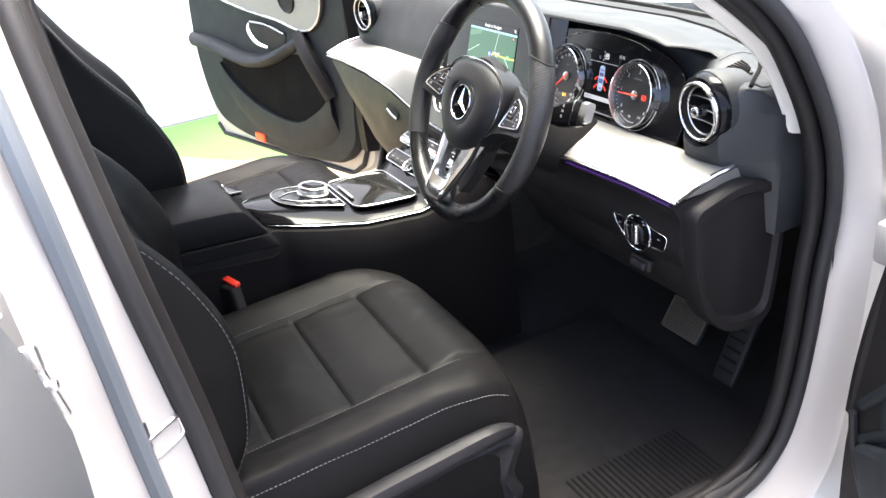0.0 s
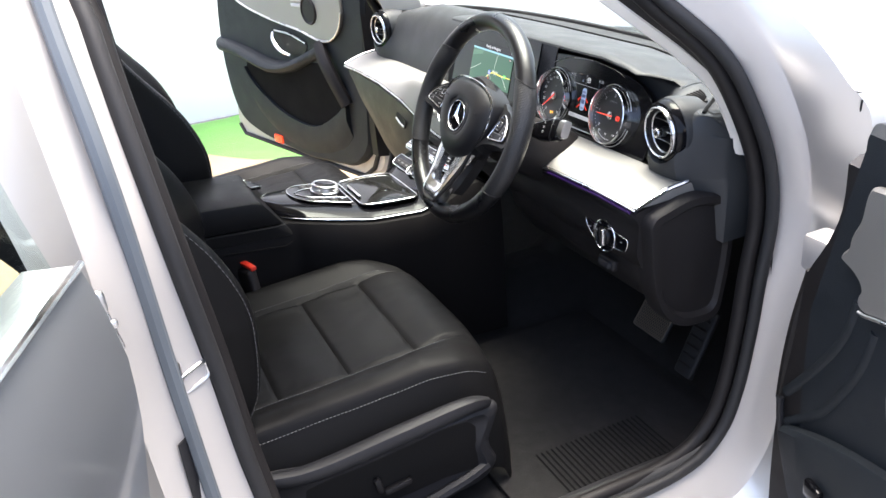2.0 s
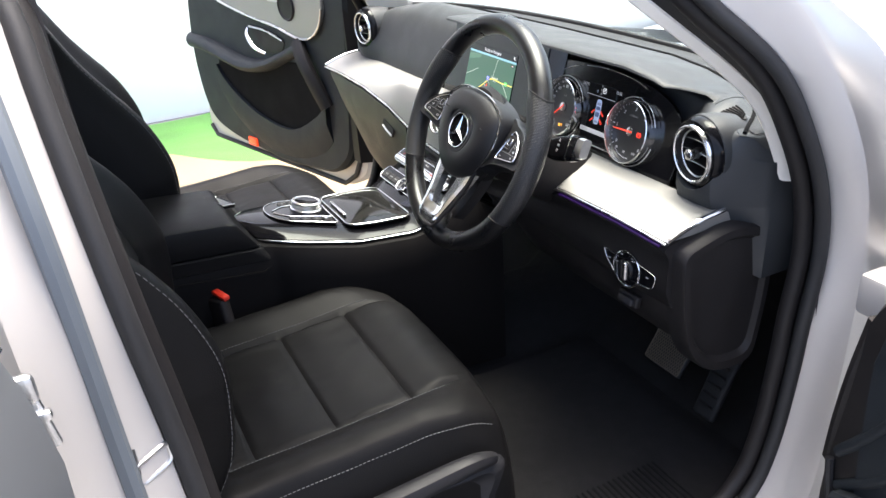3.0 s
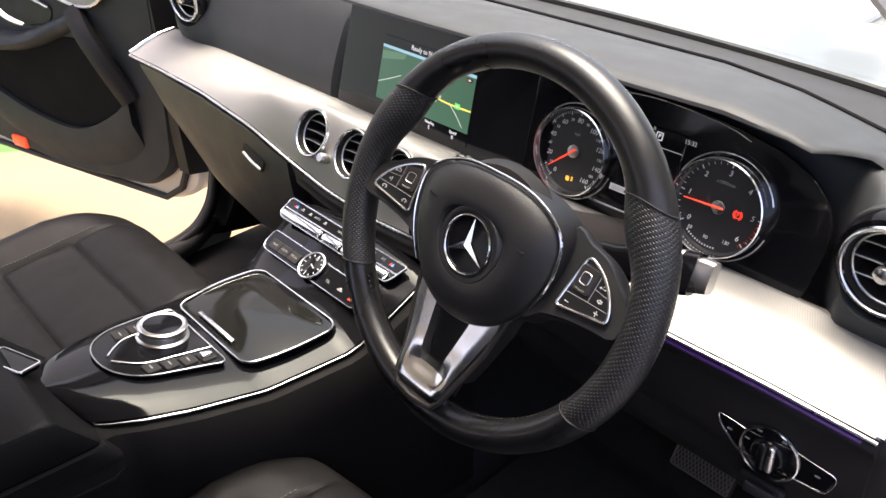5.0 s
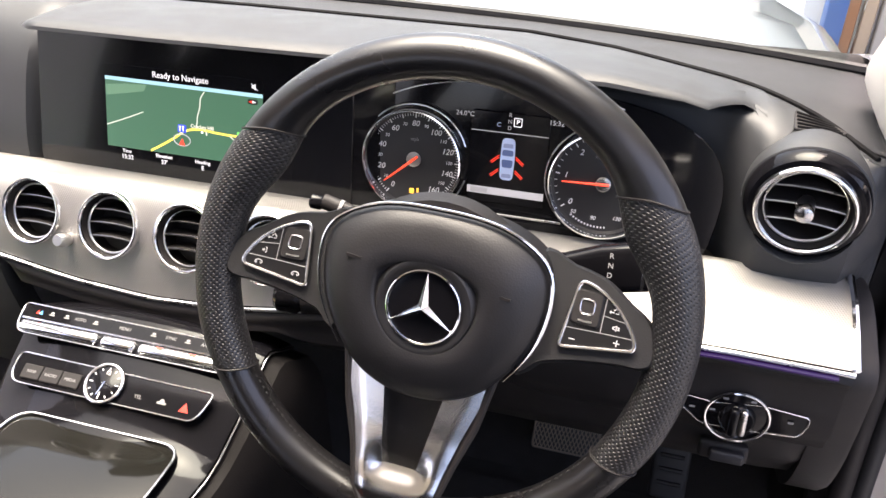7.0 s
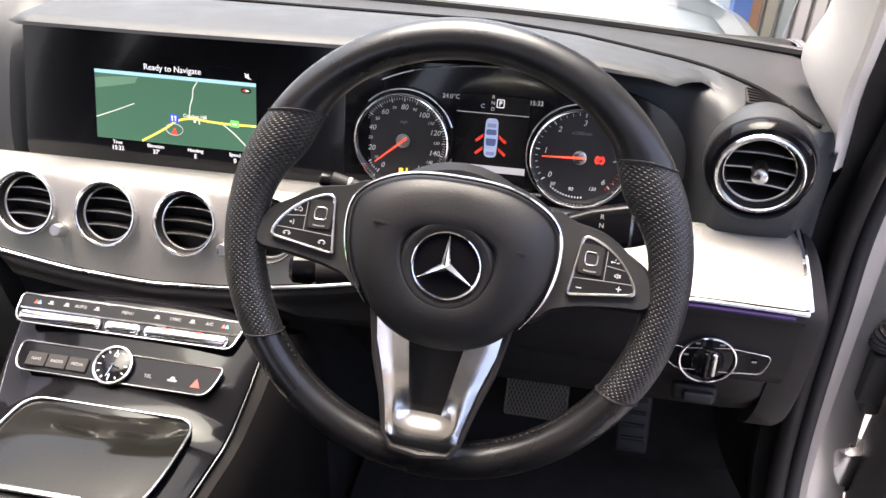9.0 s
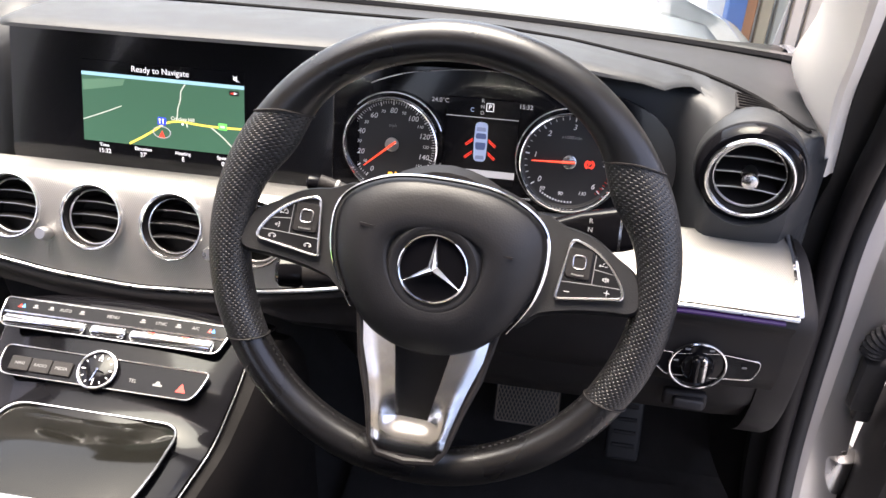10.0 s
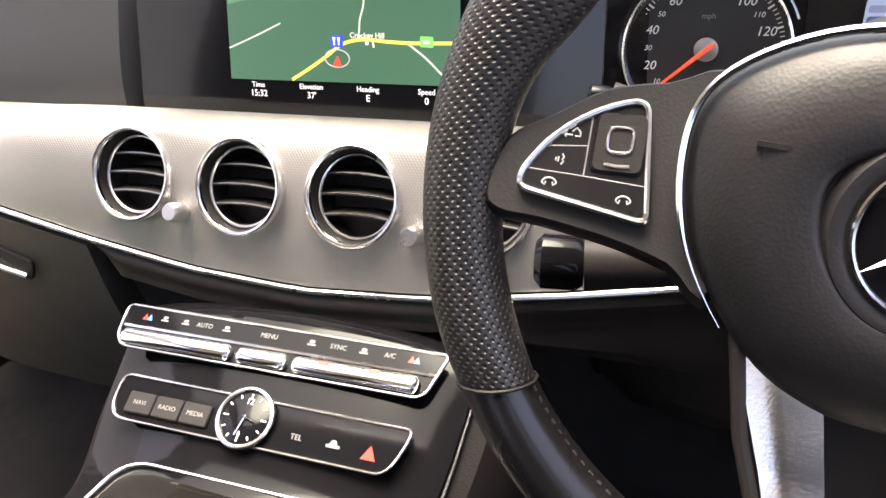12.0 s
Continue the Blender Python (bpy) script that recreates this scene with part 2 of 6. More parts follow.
def rrect(w, h, r, n=4):
    return rounded([(-w / 2, -h / 2, 0), (w / 2, -h / 2, 0), (w / 2, h / 2, 0), (-w / 2, h / 2, 0)], r, n)


def place(pts, m):
    return [m @ Vector(p) for p in pts]


def loft(bm, rings, closed=True, caps=True):
    """Skin rings of the same count of points."""
    vs = [[bm.verts.new(p) for p in ring] for ring in rings]
    k = len(vs[0])
    for a, b in zip(vs, vs[1:]):
        for i in range(k if closed else k - 1):
            j = (i + 1) % k
            bm.faces.new((a[i], a[j], b[j], b[i]))
    if caps and closed:
        bm.faces.new(vs[0])
        bm.faces.new(vs[-1])
    return bm


def tube(bm, pts, r, closed=False, seg=8, flat=1.0):
    """A round bar along a path; r: one radius or one a point."""
    pts = [Vector(p) for p in pts]
    k, rings, up = len(pts), [], None
    for i, p in enumerate(pts):
        a = pts[(i - 1) % k] if closed or i else p
        b = pts[(i + 1) % k] if closed or i < k - 1 else p
        d = (b - a).normalized()
        if up is None:
            up = d.orthogonal().normalized()
        up = (up - d * up.dot(d)).normalized()
        side = d.cross(up)
        rr = r[i] if isinstance(r, (list, tuple)) else r
        rings.append([p + rr * (math.cos(t) * up + flat * math.sin(t) * side) for t in (2 * math.pi * j / seg for j in range(seg))])
    if closed:
        rings.append(rings[0])
        vs = [[bm.verts.new(q) for q in ring] for ring in rings[:-1]]
        vs.append(vs[0])
        for a, b in zip(vs, vs[1:]):
            best = 0
            if b is vs[0]:
                best = min(range(seg), key=lambda s: (a[0].co - b[s].co).length)
            for i in range(seg):
                bm.faces.new((a[i], a[(i + 1) % seg], b[(i + 1 + best) % seg], b[(i + best) % seg]))
        return bm
    return loft(bm, rings)


def lathe(bm, prof, m=Matrix(), seg=40, close=True):
    """Turn (radius, height) round the local z of m."""
    rings = []
    for r, h in prof:
        rings.append([m @ V(r * math.cos(t), r * math.sin(t), h) for t in (2 * math.pi * j / seg for j in range(seg))])
    return loft(bm, rings, True, close)


def plate(bm, pts, thick, m=Matrix(), edge=0.0008):
    """A flat plate with a softened upper edge: outline in local xy, rising along local z."""
    pts = [Vector((p[0], p[1], 0)) for p in pts]
    k = len(pts)
    area = sum(pts[i].x * pts[(i + 1) % k].y - pts[(i + 1) % k].x * pts[i].y for i in range(k))
    if area < 0:
        pts.reverse()
    inn = []
    for i in range(k):
        d = (pts[(i + 1) % k] - pts[i - 1])
        inn.append(pts[i] + V(-d.y, d.x, 0).normalized() * edge)
    up = V(0, 0, 1)
    rings = [pts, [p + up * (thick - edge) for p in pts], [p + up * thick for p in inn]]
    return loft(bm, [place(r, m) for r in rings])


def box(bm, size, m=Matrix(), r=0.003, n=2):
    """A block with rounded edges, centred on m."""
    b = bmesh.new()
    bmesh.ops.create_cube(b, size=1, matrix=Matrix.Diagonal((*size, 1)))
    if r:
        bmesh.ops.bevel(b, geom=b.edges[:], offset=min(r, min(size) * 0.45), segments=n, affect="EDGES", profile=0.5)
    vs = {v: bm.verts.new(m @ v.co) for v in b.verts}
    for f in b.faces:
        bm.faces.new([vs[v] for v in f.verts])
    b.free()
    return bm


def sheet(bm, fn, nu, nv, thick=0.0, normal=None):
    """A surface fn(u, v) for u, v in 0..1, with a thickness along a direction."""
    grid = [[Vector(fn(i / nu, j / nv)) for j in range(nv + 1)] for i in range(nu + 1)]
    top = [[bm.verts.new(p) for p in row] for row in grid]
    for i in range(nu):
        for j in range(nv):
            bm.faces.new((top[i][j], top[i + 1][j], top[i + 1][j + 1], top[i][j + 1]))
    if thick:
        off = Vector(normal) * thick
        low = [[bm.verts.new(p + off) for p in row] for row in grid]
        for i in range(nu):
            for j in range(nv):
                bm.faces.new((low[i][j], low[i][j + 1], low[i + 1][j + 1], low[i + 1][j]))
        edge = [(i, 0) for i in range(nu)] + [(nu, j) for j in range(nv)] + [(i, nv) for i in range(nu, 0, -1)] + [(0, j) for j in range(nv, 0, -1)]
        for a, b in zip(edge, edge[1:] + edge[:1]):
            bm.faces.new((top[a[0]][a[1]], low[a[0]][a[1]], low[b[0]][b[1]], top[b[0]][b[1]]))
    return bm


def frame_m(origin, x, y):
    """A pose from an origin and the directions of its local x and y."""
    x = Vector(x).normalized()
    z = x.cross(Vector(y)).normalized()
    y = z.cross(x)
    m = Matrix((x, y, z)).transposed().to_4x4()
    m.translation = origin
    return m


def lerp(x, xs, ys):
    return float(np.interp(x, xs, ys))


def text(body, size, m, material, parent, name="lettering", italic=False, bold=0.0):
    cu = bpy.data.curves.new(name, "FONT")
    cu.body, cu.size, cu.align_x, cu.align_y = body, size, "CENTER", "CENTER"
    cu.offset, cu.resolution_u, cu.extrude = bold, 3, 0.0001
    cu.shear = 0.2 if italic else 0.0
    ob = bpy.data.objects.new(name, cu)
    scene.collection.objects.link(ob)
    me = bpy.data.meshes.new_from_object(ob.evaluated_get(bpy.context.evaluated_depsgraph_get()))
    bpy.data.objects.remove(ob)
    me.materials.clear()
    me.materials.append(material)
    return part(name, me, material, parent, m=m)


def cut(ob, cutter):
    """Take the shape of a bmesh away from an object's mesh."""
    bmesh.ops.recalc_face_normals(cutter, faces=cutter.faces)
    me = bpy.data.meshes.new("cutter")
    cutter.to_mesh(me)
    cutter.free()
    tool = new("cutter", me)
    mod = ob.modifiers.new("cut", "BOOLEAN")
    mod.operation, mod.object, mod.solver = "DIFFERENCE", tool, "EXACT"
    mod.use_self = True
    done = bpy.data.meshes.new_from_object(ob.evaluated_get(bpy.context.evaluated_depsgraph_get()))
    ob.modifiers.clear()
    ob.data = done
    bpy.data.objects.remove(tool)
    done.shade_smooth()
    done.set_sharp_from_angle(angle=radians(38))
    return ob


def shift(m, u, v, w=0.0, turn=0.0):
    return m @ Matrix.Translation((u, v, w)) @ Matrix.Rotation(radians(turn), 4, "Z")


# ---------------- surroundings ----------------
bm = bmesh.new()
sheet(bm, lambda u, v: (-1500 + 3000 * u, -1500 + 3000 * v, 0), 8, 8)
structure("ground", bm, CONCRETE, "grey asphalt yard under and around the car", "ground")
bm = bmesh.new()
sheet(bm, lambda u, v: (-3.45 + 1.25 * u, -6 + 6.85 * v, 0.006 + 0.02 * noise.noise(V(u * 9, v * 40, 0)) ** 2), 24, 120, 0.006, (0, 0, -1))
structure("lawn", bm, GREEN, "strip of bright green turf before a white wall", "lawn")
bm = bmesh.new()
edge_x = lambda v: -2.2 - .55 * math.exp(-((v - .478) / .024) ** 2) - 0.22 * noise.noise(V(v * 7, 2.5, 0)) - 0.1 * noise.noise(V(v * 23, 7.5, 0))
sheet(bm, lambda u, v: (-0.7 + (edge_x(v) + 0.7) * u, -6 + 6.85 * min(v, .57) / .57, 0.030), 10, 120, 0.03, (0, 0, -1))
structure("pavement", bm, SAND, "tan sandy paving beside the open passenger door", "pavement")
# Added pale ground: the white glare beyond the bonnet is put into its colour.
bm = bmesh.new()
sheet(bm, lambda u, v: (-3.45 + 2.75 * u, .86 + 8 * v, .034), 6, 12, .03, (0, 0, -1))
structure("glare_ground", bm, PALESLAB, "pale slab standing for the white glare before the wall", "pavement")
bm = bmesh.new()
box(bm, (0.2, 22, 3.2), pose(-3.6, 0, 1.6), 0.01)
structure("wall_west", bm, WHITEWALL, "plain white rendered boundary wall", "wall")

# clad building ahead of the car
shed = thing("clad_building", (4.0, 3.0, 0), "building front with blue post and vertical striped cladding boards", "building")
bm = bmesh.new()
box(bm, (6.0, 0.2, 4.6), pose(3.98, 3.2, 2.3), 0.01)
part("wall", bm, WHITEWALL, shed)
bm = bmesh.new()
box(bm, (0.075, 0.10, 4.6), pose(1.085, 3.0, 2.3), 0.008)
part("post", bm, mat("blue_steel", (0.04, 0.12, 0.35), 0.45), shed, "blue painted steel post")
CLAD = [mat("clad_orange", (0.42, 0.16, 0.06), 0.7), mat("clad_tan", (0.36, 0.28, 0.18), 0.7), mat("clad_grey", (0.33, 0.31, 0.26), 0.7), mat("clad_cream", (0.48, 0.43, 0.34), 0.7)]
boards = []
for k in range(4):
    b = bmesh.new()
    box(b, (0.05, 0.04, 4.5), Matrix(), 0.005, 1)
    ob = part("board", b, CLAD[k], shed, m=pose(1.155 + 0.064 * k, 3.06, 2.26))
    boards.append(ob.data)
for k in range(4, 34):
    part("board", boards[1 + (k * 7 + k // 3) % 3], None, shed, m=pose(1.155 + 0.064 * k, 3.06, 2.26))

# ---------------- car body ----------------
car = thing("car_body", (0, 0.3, 0.0), "silver saloon car shell with all doors open, standing on the yard", "car")
L_IN = [(.62, -.585, 1.35), (.60, -.30, 1.375), (.665, .02, 1.26), (.748, .172, 1.115), (.785, .245, 1.037), (.80, .295, .947), (.805, .332, .852), (.806, .344, .755), (.806, .330, .65), (.806, .318, .55),
        (.806, .297, .44), (.806, .262, .36), (.806, .19, .312), (.806, .03, .30), (.80, -.40, .305), (.80, -.495, .36), (.80, -.538, .60), (.80, -.555, .80), (.80, -.574, 1.0), (.735, -.588, 1.2)]
L_OUT = [(.68, -.65, 1.40), (.66, -.30, 1.43), (.70, .05, 1.31), (.79, .225, 1.125), (.82, .275, 1.04), (.836, .316, .95), (.842, .345, .86), (.842, .364, .75), (.842, .361, .65), (.842, .355, .55),
         (.842, .345, .43), (.842, .32, .33), (.842, .24, .255), (.842, .03, .235), (.842, -.45, .24), (.845, -.57, .30), (.85, -.625, .60), (.85, -.637, .80), (.85, -.640, 1.0), (.79, -.65, 1.2)]
L_SKIN = [(.70, -.80, 1.43), (.66, -.30, 1.46), (.70, .12, 1.345), (.795, .265, 1.135), (.835, .335, 1.06), (.865, .39, .98), (.885, .425, .92), (.90, .41, .78), (.90, .39, .66), (.90, .38, .55),
          (.90, .36, .42), (.90, .31, .28), (.90, .22, .20), (.90, .03, .2), (.90, -.45, .2), (.905, -.60, .25), (.90, -.66, .60), (.90, -.68, .80), (.89, -.69, 1.0), (.82, -.74, 1.22)]
for side in (1, -1):
    li, lo, ls = (catmull([(side * x, y, z) for x, y, z in q], 5, True) for q in (L_IN, L_OUT, L_SKIN))
    back = [p + V(-side * .015, 0, 0) for p in li]
    mid = [a.lerp(b, .5) for a, b in zip(li, lo)]
    rnd = [a.lerp(b, .93) for a, b in zip(li, lo)]
    rnd2 = [a.lerp(b, .1) for a, b in zip(lo, ls)]
    bm = bmesh.new()
    loft(bm, [back, li, mid, rnd, rnd2], True, False)
    part("door_aperture", bm, PAINT, car, "silver painted door frame")
    bm = bmesh.new()
    crease = [a.lerp(b, .35) + V(side * .004, 0, 0) for a, b in zip(lo, ls)]
    loft(bm, [rnd2, crease, ls, [p + V(-side * .09, 0, 0) for p in ls]], True, False)
    part("outer_skin", bm, PAINTSKIN, car, "silver metallic outer skin round the door opening")
    bm = bmesh.new()
    n = len(li)
    ctr = sum(li, V(0, 0, 0)) / n
    tube(bm, [p + (ctr - p).normalized() * .011 + V(-side * .002, 0, 0) for p in li], .0105, True, 10)
    part("door_seal", bm, RUBBER, car, "black rubber door seal")
    bm = bmesh.new()
    tube(bm, [p + (ctr - p).normalized() * .019 + V(-side * .026, 0, 0) for p in li], .013, True, 10)
    part("aperture_trim", bm, DARK, car, "black inner trim round the door opening")

# front wings, bonnet, roof
for side in (1, -1):
    bm = bmesh.new()
    def wing(u, v):
        y = .42 + 1.55 * u
        top = lerp(y, (.42, .6, .9, 1.6, 1.97), (.93, .90, .79, .67, .58))
        xo = lerp(y, (.42, 1.2, 1.97), (.90, .92, .80))
        a = v * 1.2
        return (side * (xo - .16 * math.cos(a * 1.3) ** 2 * (1 - v)), y, top - .5 * v ** 1.6)
    sheet(bm, wing, 24, 12, .01, (-side, 0, 0))
    part("front_wing", bm, PAINTSHADE, car, "silver front wing")
bm = bmesh.new()
def bonnet(u, v):
    x = -.76 + 1.52 * v
    y0 = .60 - .25 * abs(x) ** 2
    y = y0 + (1.98 - y0 - .2 * x * x) * u
    z = lerp(y, (.4, .6, .9, 1.5, 1.98), (.87, .845, .785, .68, .55)) - .05 * (abs(x) / .76) ** 2.6 + .012 * math.exp(-((abs(x) - .45) / .09) ** 2)
    return (x, y, z)
sheet(bm, bonnet, 30, 30, .02, (0, 0, -1))
part("bonnet", bm, PAINTSHADE, car, "silver bonnet catching the sky")
bm = bmesh.new()
def roof(u, v):
    x = -.66 + 1.32 * v
    y = -1.5 + 1.42 * u
    return (x, y, 1.44 + .03 * (1 - (x / .66) ** 2) - .10 * max(0, (u - .8) / .2) ** 2)
sheet(bm, roof, 14, 14, .02, (0, 0, -1))
part("roof", bm, PAINTSHADE, car)
bm = bmesh.new()
sheet(bm, lambda u, v: tuple(V(*roof(u, v)) + V(0, 0, -.035)), 14, 14, .015, (0, 0, -1))
part("headliner", bm, BEIGE, car, "pale cloth headliner")
# windscreen
bm = bmesh.new()
def screen(u, v):
    x0 = -.70 + 1.40 * v
    yb, zb = .563 - .027 * x0 * x0 - .062 * x0 ** 4, .926 - .0425 * x0 * x0
    xt = x0 * .86
    yt, zt = -.07 - .1 * xt * xt, 1.40
    return (x0 + (xt - x0) * u, yb + (yt - yb) * u, zb + (zt - zb) * u + .03 * math.sin(math.pi * u))
sheet(bm, screen, 12, 16, .004, (0, -.5, -.8))
ws = part("windscreen", bm, GLASS, car, "curved clear windscreen")
ws.visible_shadow = False
bm = bmesh.new()
tube(bm, [V(*screen(0, v / 24)) + V(0, -.010, .004) for v in range(-1, 26)], .0068, False, 8, 1.5)
part("windscreen_edge", bm, RUBBER, car, "black lower windscreen border")
# pale windscreen pillar covers
for side in (1, -1):
    bm = bmesh.new()
    T1 = catmull([(.747, .325, .853), (.729, .287, .95), (.711, .229, 1.015), (.682, .135, 1.095), (.615, -.07, 1.265), (.58, -.2, 1.35)], 5)
    T2 = catmull([(.745, .385, .878), (.697, .40, .945), (.684, .30, 1.045), (.63, .16, 1.165), (.57, -.02, 1.32), (.54, -.15, 1.38)], 5)
    rings = []
    for a, b in zip(T1, T2):
        out = V(-.010, -.020, .0)
        rings.append([V(side * p.x, p.y, p.z) for p in (a + V(.008, .010, -.002), a, a.lerp(b, .04) + out * .6, a.lerp(b, .12) + out, a.lerp(b, .4) + out, a.lerp(b, .75) + out * .6, b, b + V(.03, .03, 0))])
    loft(bm, rings, True, True)
    part("pillar_cover", bm, BEIGE, car, "pale cloth-grey windscreen pillar cover")
    bm = bmesh.new()
    E1 = catmull([(.755, .27, .33), (.752, .31, .40), (.750, .332, .50), (.748, .345, .62), (.745, .350, .72), (.745, .342, .80), (.747, .325, .853), (.729, .287, .95), (.711, .229, 1.015), (.682, .135, 1.095), (.615, -.07, 1.265), (.58, -.2, 1.35)], 4)
    E2 = catmull([(.797, .235, .335), (.797, .275, .40), (.797, .302, .50), (.797, .318, .60), (.797, .332, .70), (.797, .335, .79), (.797, .322, .855), (.790, .285, .95), (.776, .236, 1.037), (.742, .165, 1.112), (.66, .02, 1.255), (.60, -.16, 1.36)], 4)
    loft(bm, [[V(side * p.x, p.y, p.z) for p in (a, a.lerp(b, .3), a.lerp(b, .7), b, b + V(0, .02, 0), a + V(0, .02, 0))] for a, b in ((a.lerp(b, .12) + V(0, .006, 0), b) for a, b in zip(E1, E2))])
    part("pillar_trim", bm, PILLARDARK, car, "charcoal plastic trim between pillar cover and seal")

# floor, tunnel, bulkhead, rear
bm = bmesh.new()
def floor(u, v):
    x, y = -.80 + 1.6 * u, -1.3 + 2.0 * v
    z = .27 + max(0, (y - .40)) * .8
    z += .10 * math.exp(-(x / .12) ** 4)
    return (x, y, z)
sheet(bm, floor, 40, 40, .03, (0, 0, -1))
part("floor_carpet", bm, CARPET, car, "black carpeted footwells")
bm = bmesh.new()
box(bm, (1.5, .05, .62), pose(0, .62, .58), .02)
part("bulkhead", bm, CARPET, car)
# Unseen boxes, added to stop daylight falling past the dashboard into the footwells.
bm = bmesh.new()
box(bm, (1.46, .12, .05), pose(0, .595, .862), .02)
box(bm, (1.46, .05, .22), pose(0, .555, .775), .01)
part("scuttle", bm, DARK, car, "unseen black panel keeping daylight out between dashboard and windscreen")
bm = bmesh.new()
box(bm, (1.4, .12, .62), pose(0, -1.35, .60, -12), .05)
part("rear_bench_back", bm, LEATHER, car)
for side in (1, -1):
    bm = bmesh.new()
    tube(bm, [(side * .795, .315, .39), (side * .79, .27, .338), (side * .78, .18, .310), (side * .77, .05, .298), (side * .77, -.4, .300), (side * .77, -.5, .34)], [.008, .018, .026, .030, .030, .030], False, 12)
    part("sill_cover", bm, RUBBER, car, "black plastic sill cover")
    # centre pillar inner cover
    bm = bmesh.new()
    loft(bm, [[(side * x, y, z) for x, y in ((.785, -.545), (.762, -.550), (.742, -.585), (.742, -.70), (.79, -.70))] for z in (.33, .6, .9)] +
         [[(side * (x - .12), y - .02, 1.34) for x, y in ((.785, -.545), (.762, -.550), (.742, -.585), (.742, -.70), (.79, -.70))]])
    part("centre_pillar_cover", bm, DARK, car, "black plastic centre pillar cover")
    # kick panel
    bm = bmesh.new()
    sheet(bm, lambda u, v: (side * (.800 - .06 * math.sin(v * math.pi / 2) ** .8 - .012 * max(0, .45 - u) ** 2), lerp(u, (0, .12, .4, .7, 1), (.250, .300, .335, .335, .318)) + .22 * v, .30 + .55 * u), 20, 14, .01, (side, 0, 0))
    part("kick_panel", bm, CARPET, car, "black carpeted footwell side panel")
bm = bmesh.new()
gl_ = [(.826, -.577, .45), (.826, -.588, .68), (.826, -.594, .82), (.826, -.600, 1.0), (.815, -.606, 1.10), (.765, -.616, 1.22), (.70, -.620, 1.34)]
tube(bm, catmull(gl_, 6), .0095, False, 8)
part("pillar_groove", bm, GROOVE, car, "blue-grey channel down the centre pillar")
# wiring boot and hinge of the driver door
bm = bmesh.new()
path = catmull([(.882, .362, .585), (.884, .362, .605), (.90, .358, .625), (.93, .345, .635), (.97, .33, .635)], 8)
tube(bm, path, [.014 + .003 * (i % 2) for i in range(len(path))], False, 12)
box(bm, (.034, .030, .085), pose(.890, .362, .535), .007)
box(bm, (.024, .024, .03), pose(.897, .362, .487), .006)
part("wiring_boot", bm, RUBBER, car, "black corrugated wiring boot")
bm = bmesh.new()
lathe(bm, [(0, 0), (.024, 0), (.026, .004), (.026, .072), (.023, .078), (.008, .080), (.008, .086), (0, .087)], pose(.892, .362, .325), 28)
box(bm, (.010, .05, .11), pose(.935, .355, .36, 0, 6), .004)
box(bm, (.06, .012, .03), pose(.905, .385, .345), .004)
part("lower_hinge", bm, SATIN, car, "silver lower door hinge")
# striker and hinge on the centre pillar
bm = bmesh.new()
box(bm, (.005, .016, .075), pose(.819, -.589, .790, 0, 0, 40), .002)
tube(bm, rounded([(.818, -.588, .806), (.800, -.553, .812), (.800, -.553, .789), (.818, -.588, .783)], .008)[:-2], .0030, False, 8)
part("striker", bm, SATIN, car, "bare metal door striker loop")
bm = bmesh.new()
box(bm, (.012, .020, .026), pose(.872, -.645, .950), .005)
box(bm, (.010, .024, .009), pose(.875, -.642, .925), .003)
box(bm, (.008, .014, .05), pose(.869, -.640, .915, 8), .003)
part("rear_door_hinge", bm, SATIN, car, "silver rear door hinge")
bm = bmesh.new()
box(bm, (.05, .05, .06), pose(.90, .345, .735), .008)
lathe(bm, [(.0, 0), (.008, 0), (.008, .07), (0, .07)], pose(.925, .335, .70), 12)
part("front_door_hinge", bm, PAINT, car, "silver front door hinge")
bm = bmesh.new()
tube(bm, [(.862, .412, .915), (.869, .411, .928), (.875, .410, .936), (.877, .410, .953)], [.0028, .0026, .002, .0014])
part("wiper_stub", bm, RUBBER, car)
# label sticker
bm = bmesh.new()
box(bm, (.002, .022, .09), pose(.832, -.600, .69, 0, 0, 45), .0005)
part("sticker", bm, SEATSIDE, car, "grey printed sticker on the centre pillar")

# ---------------- doors ----------------


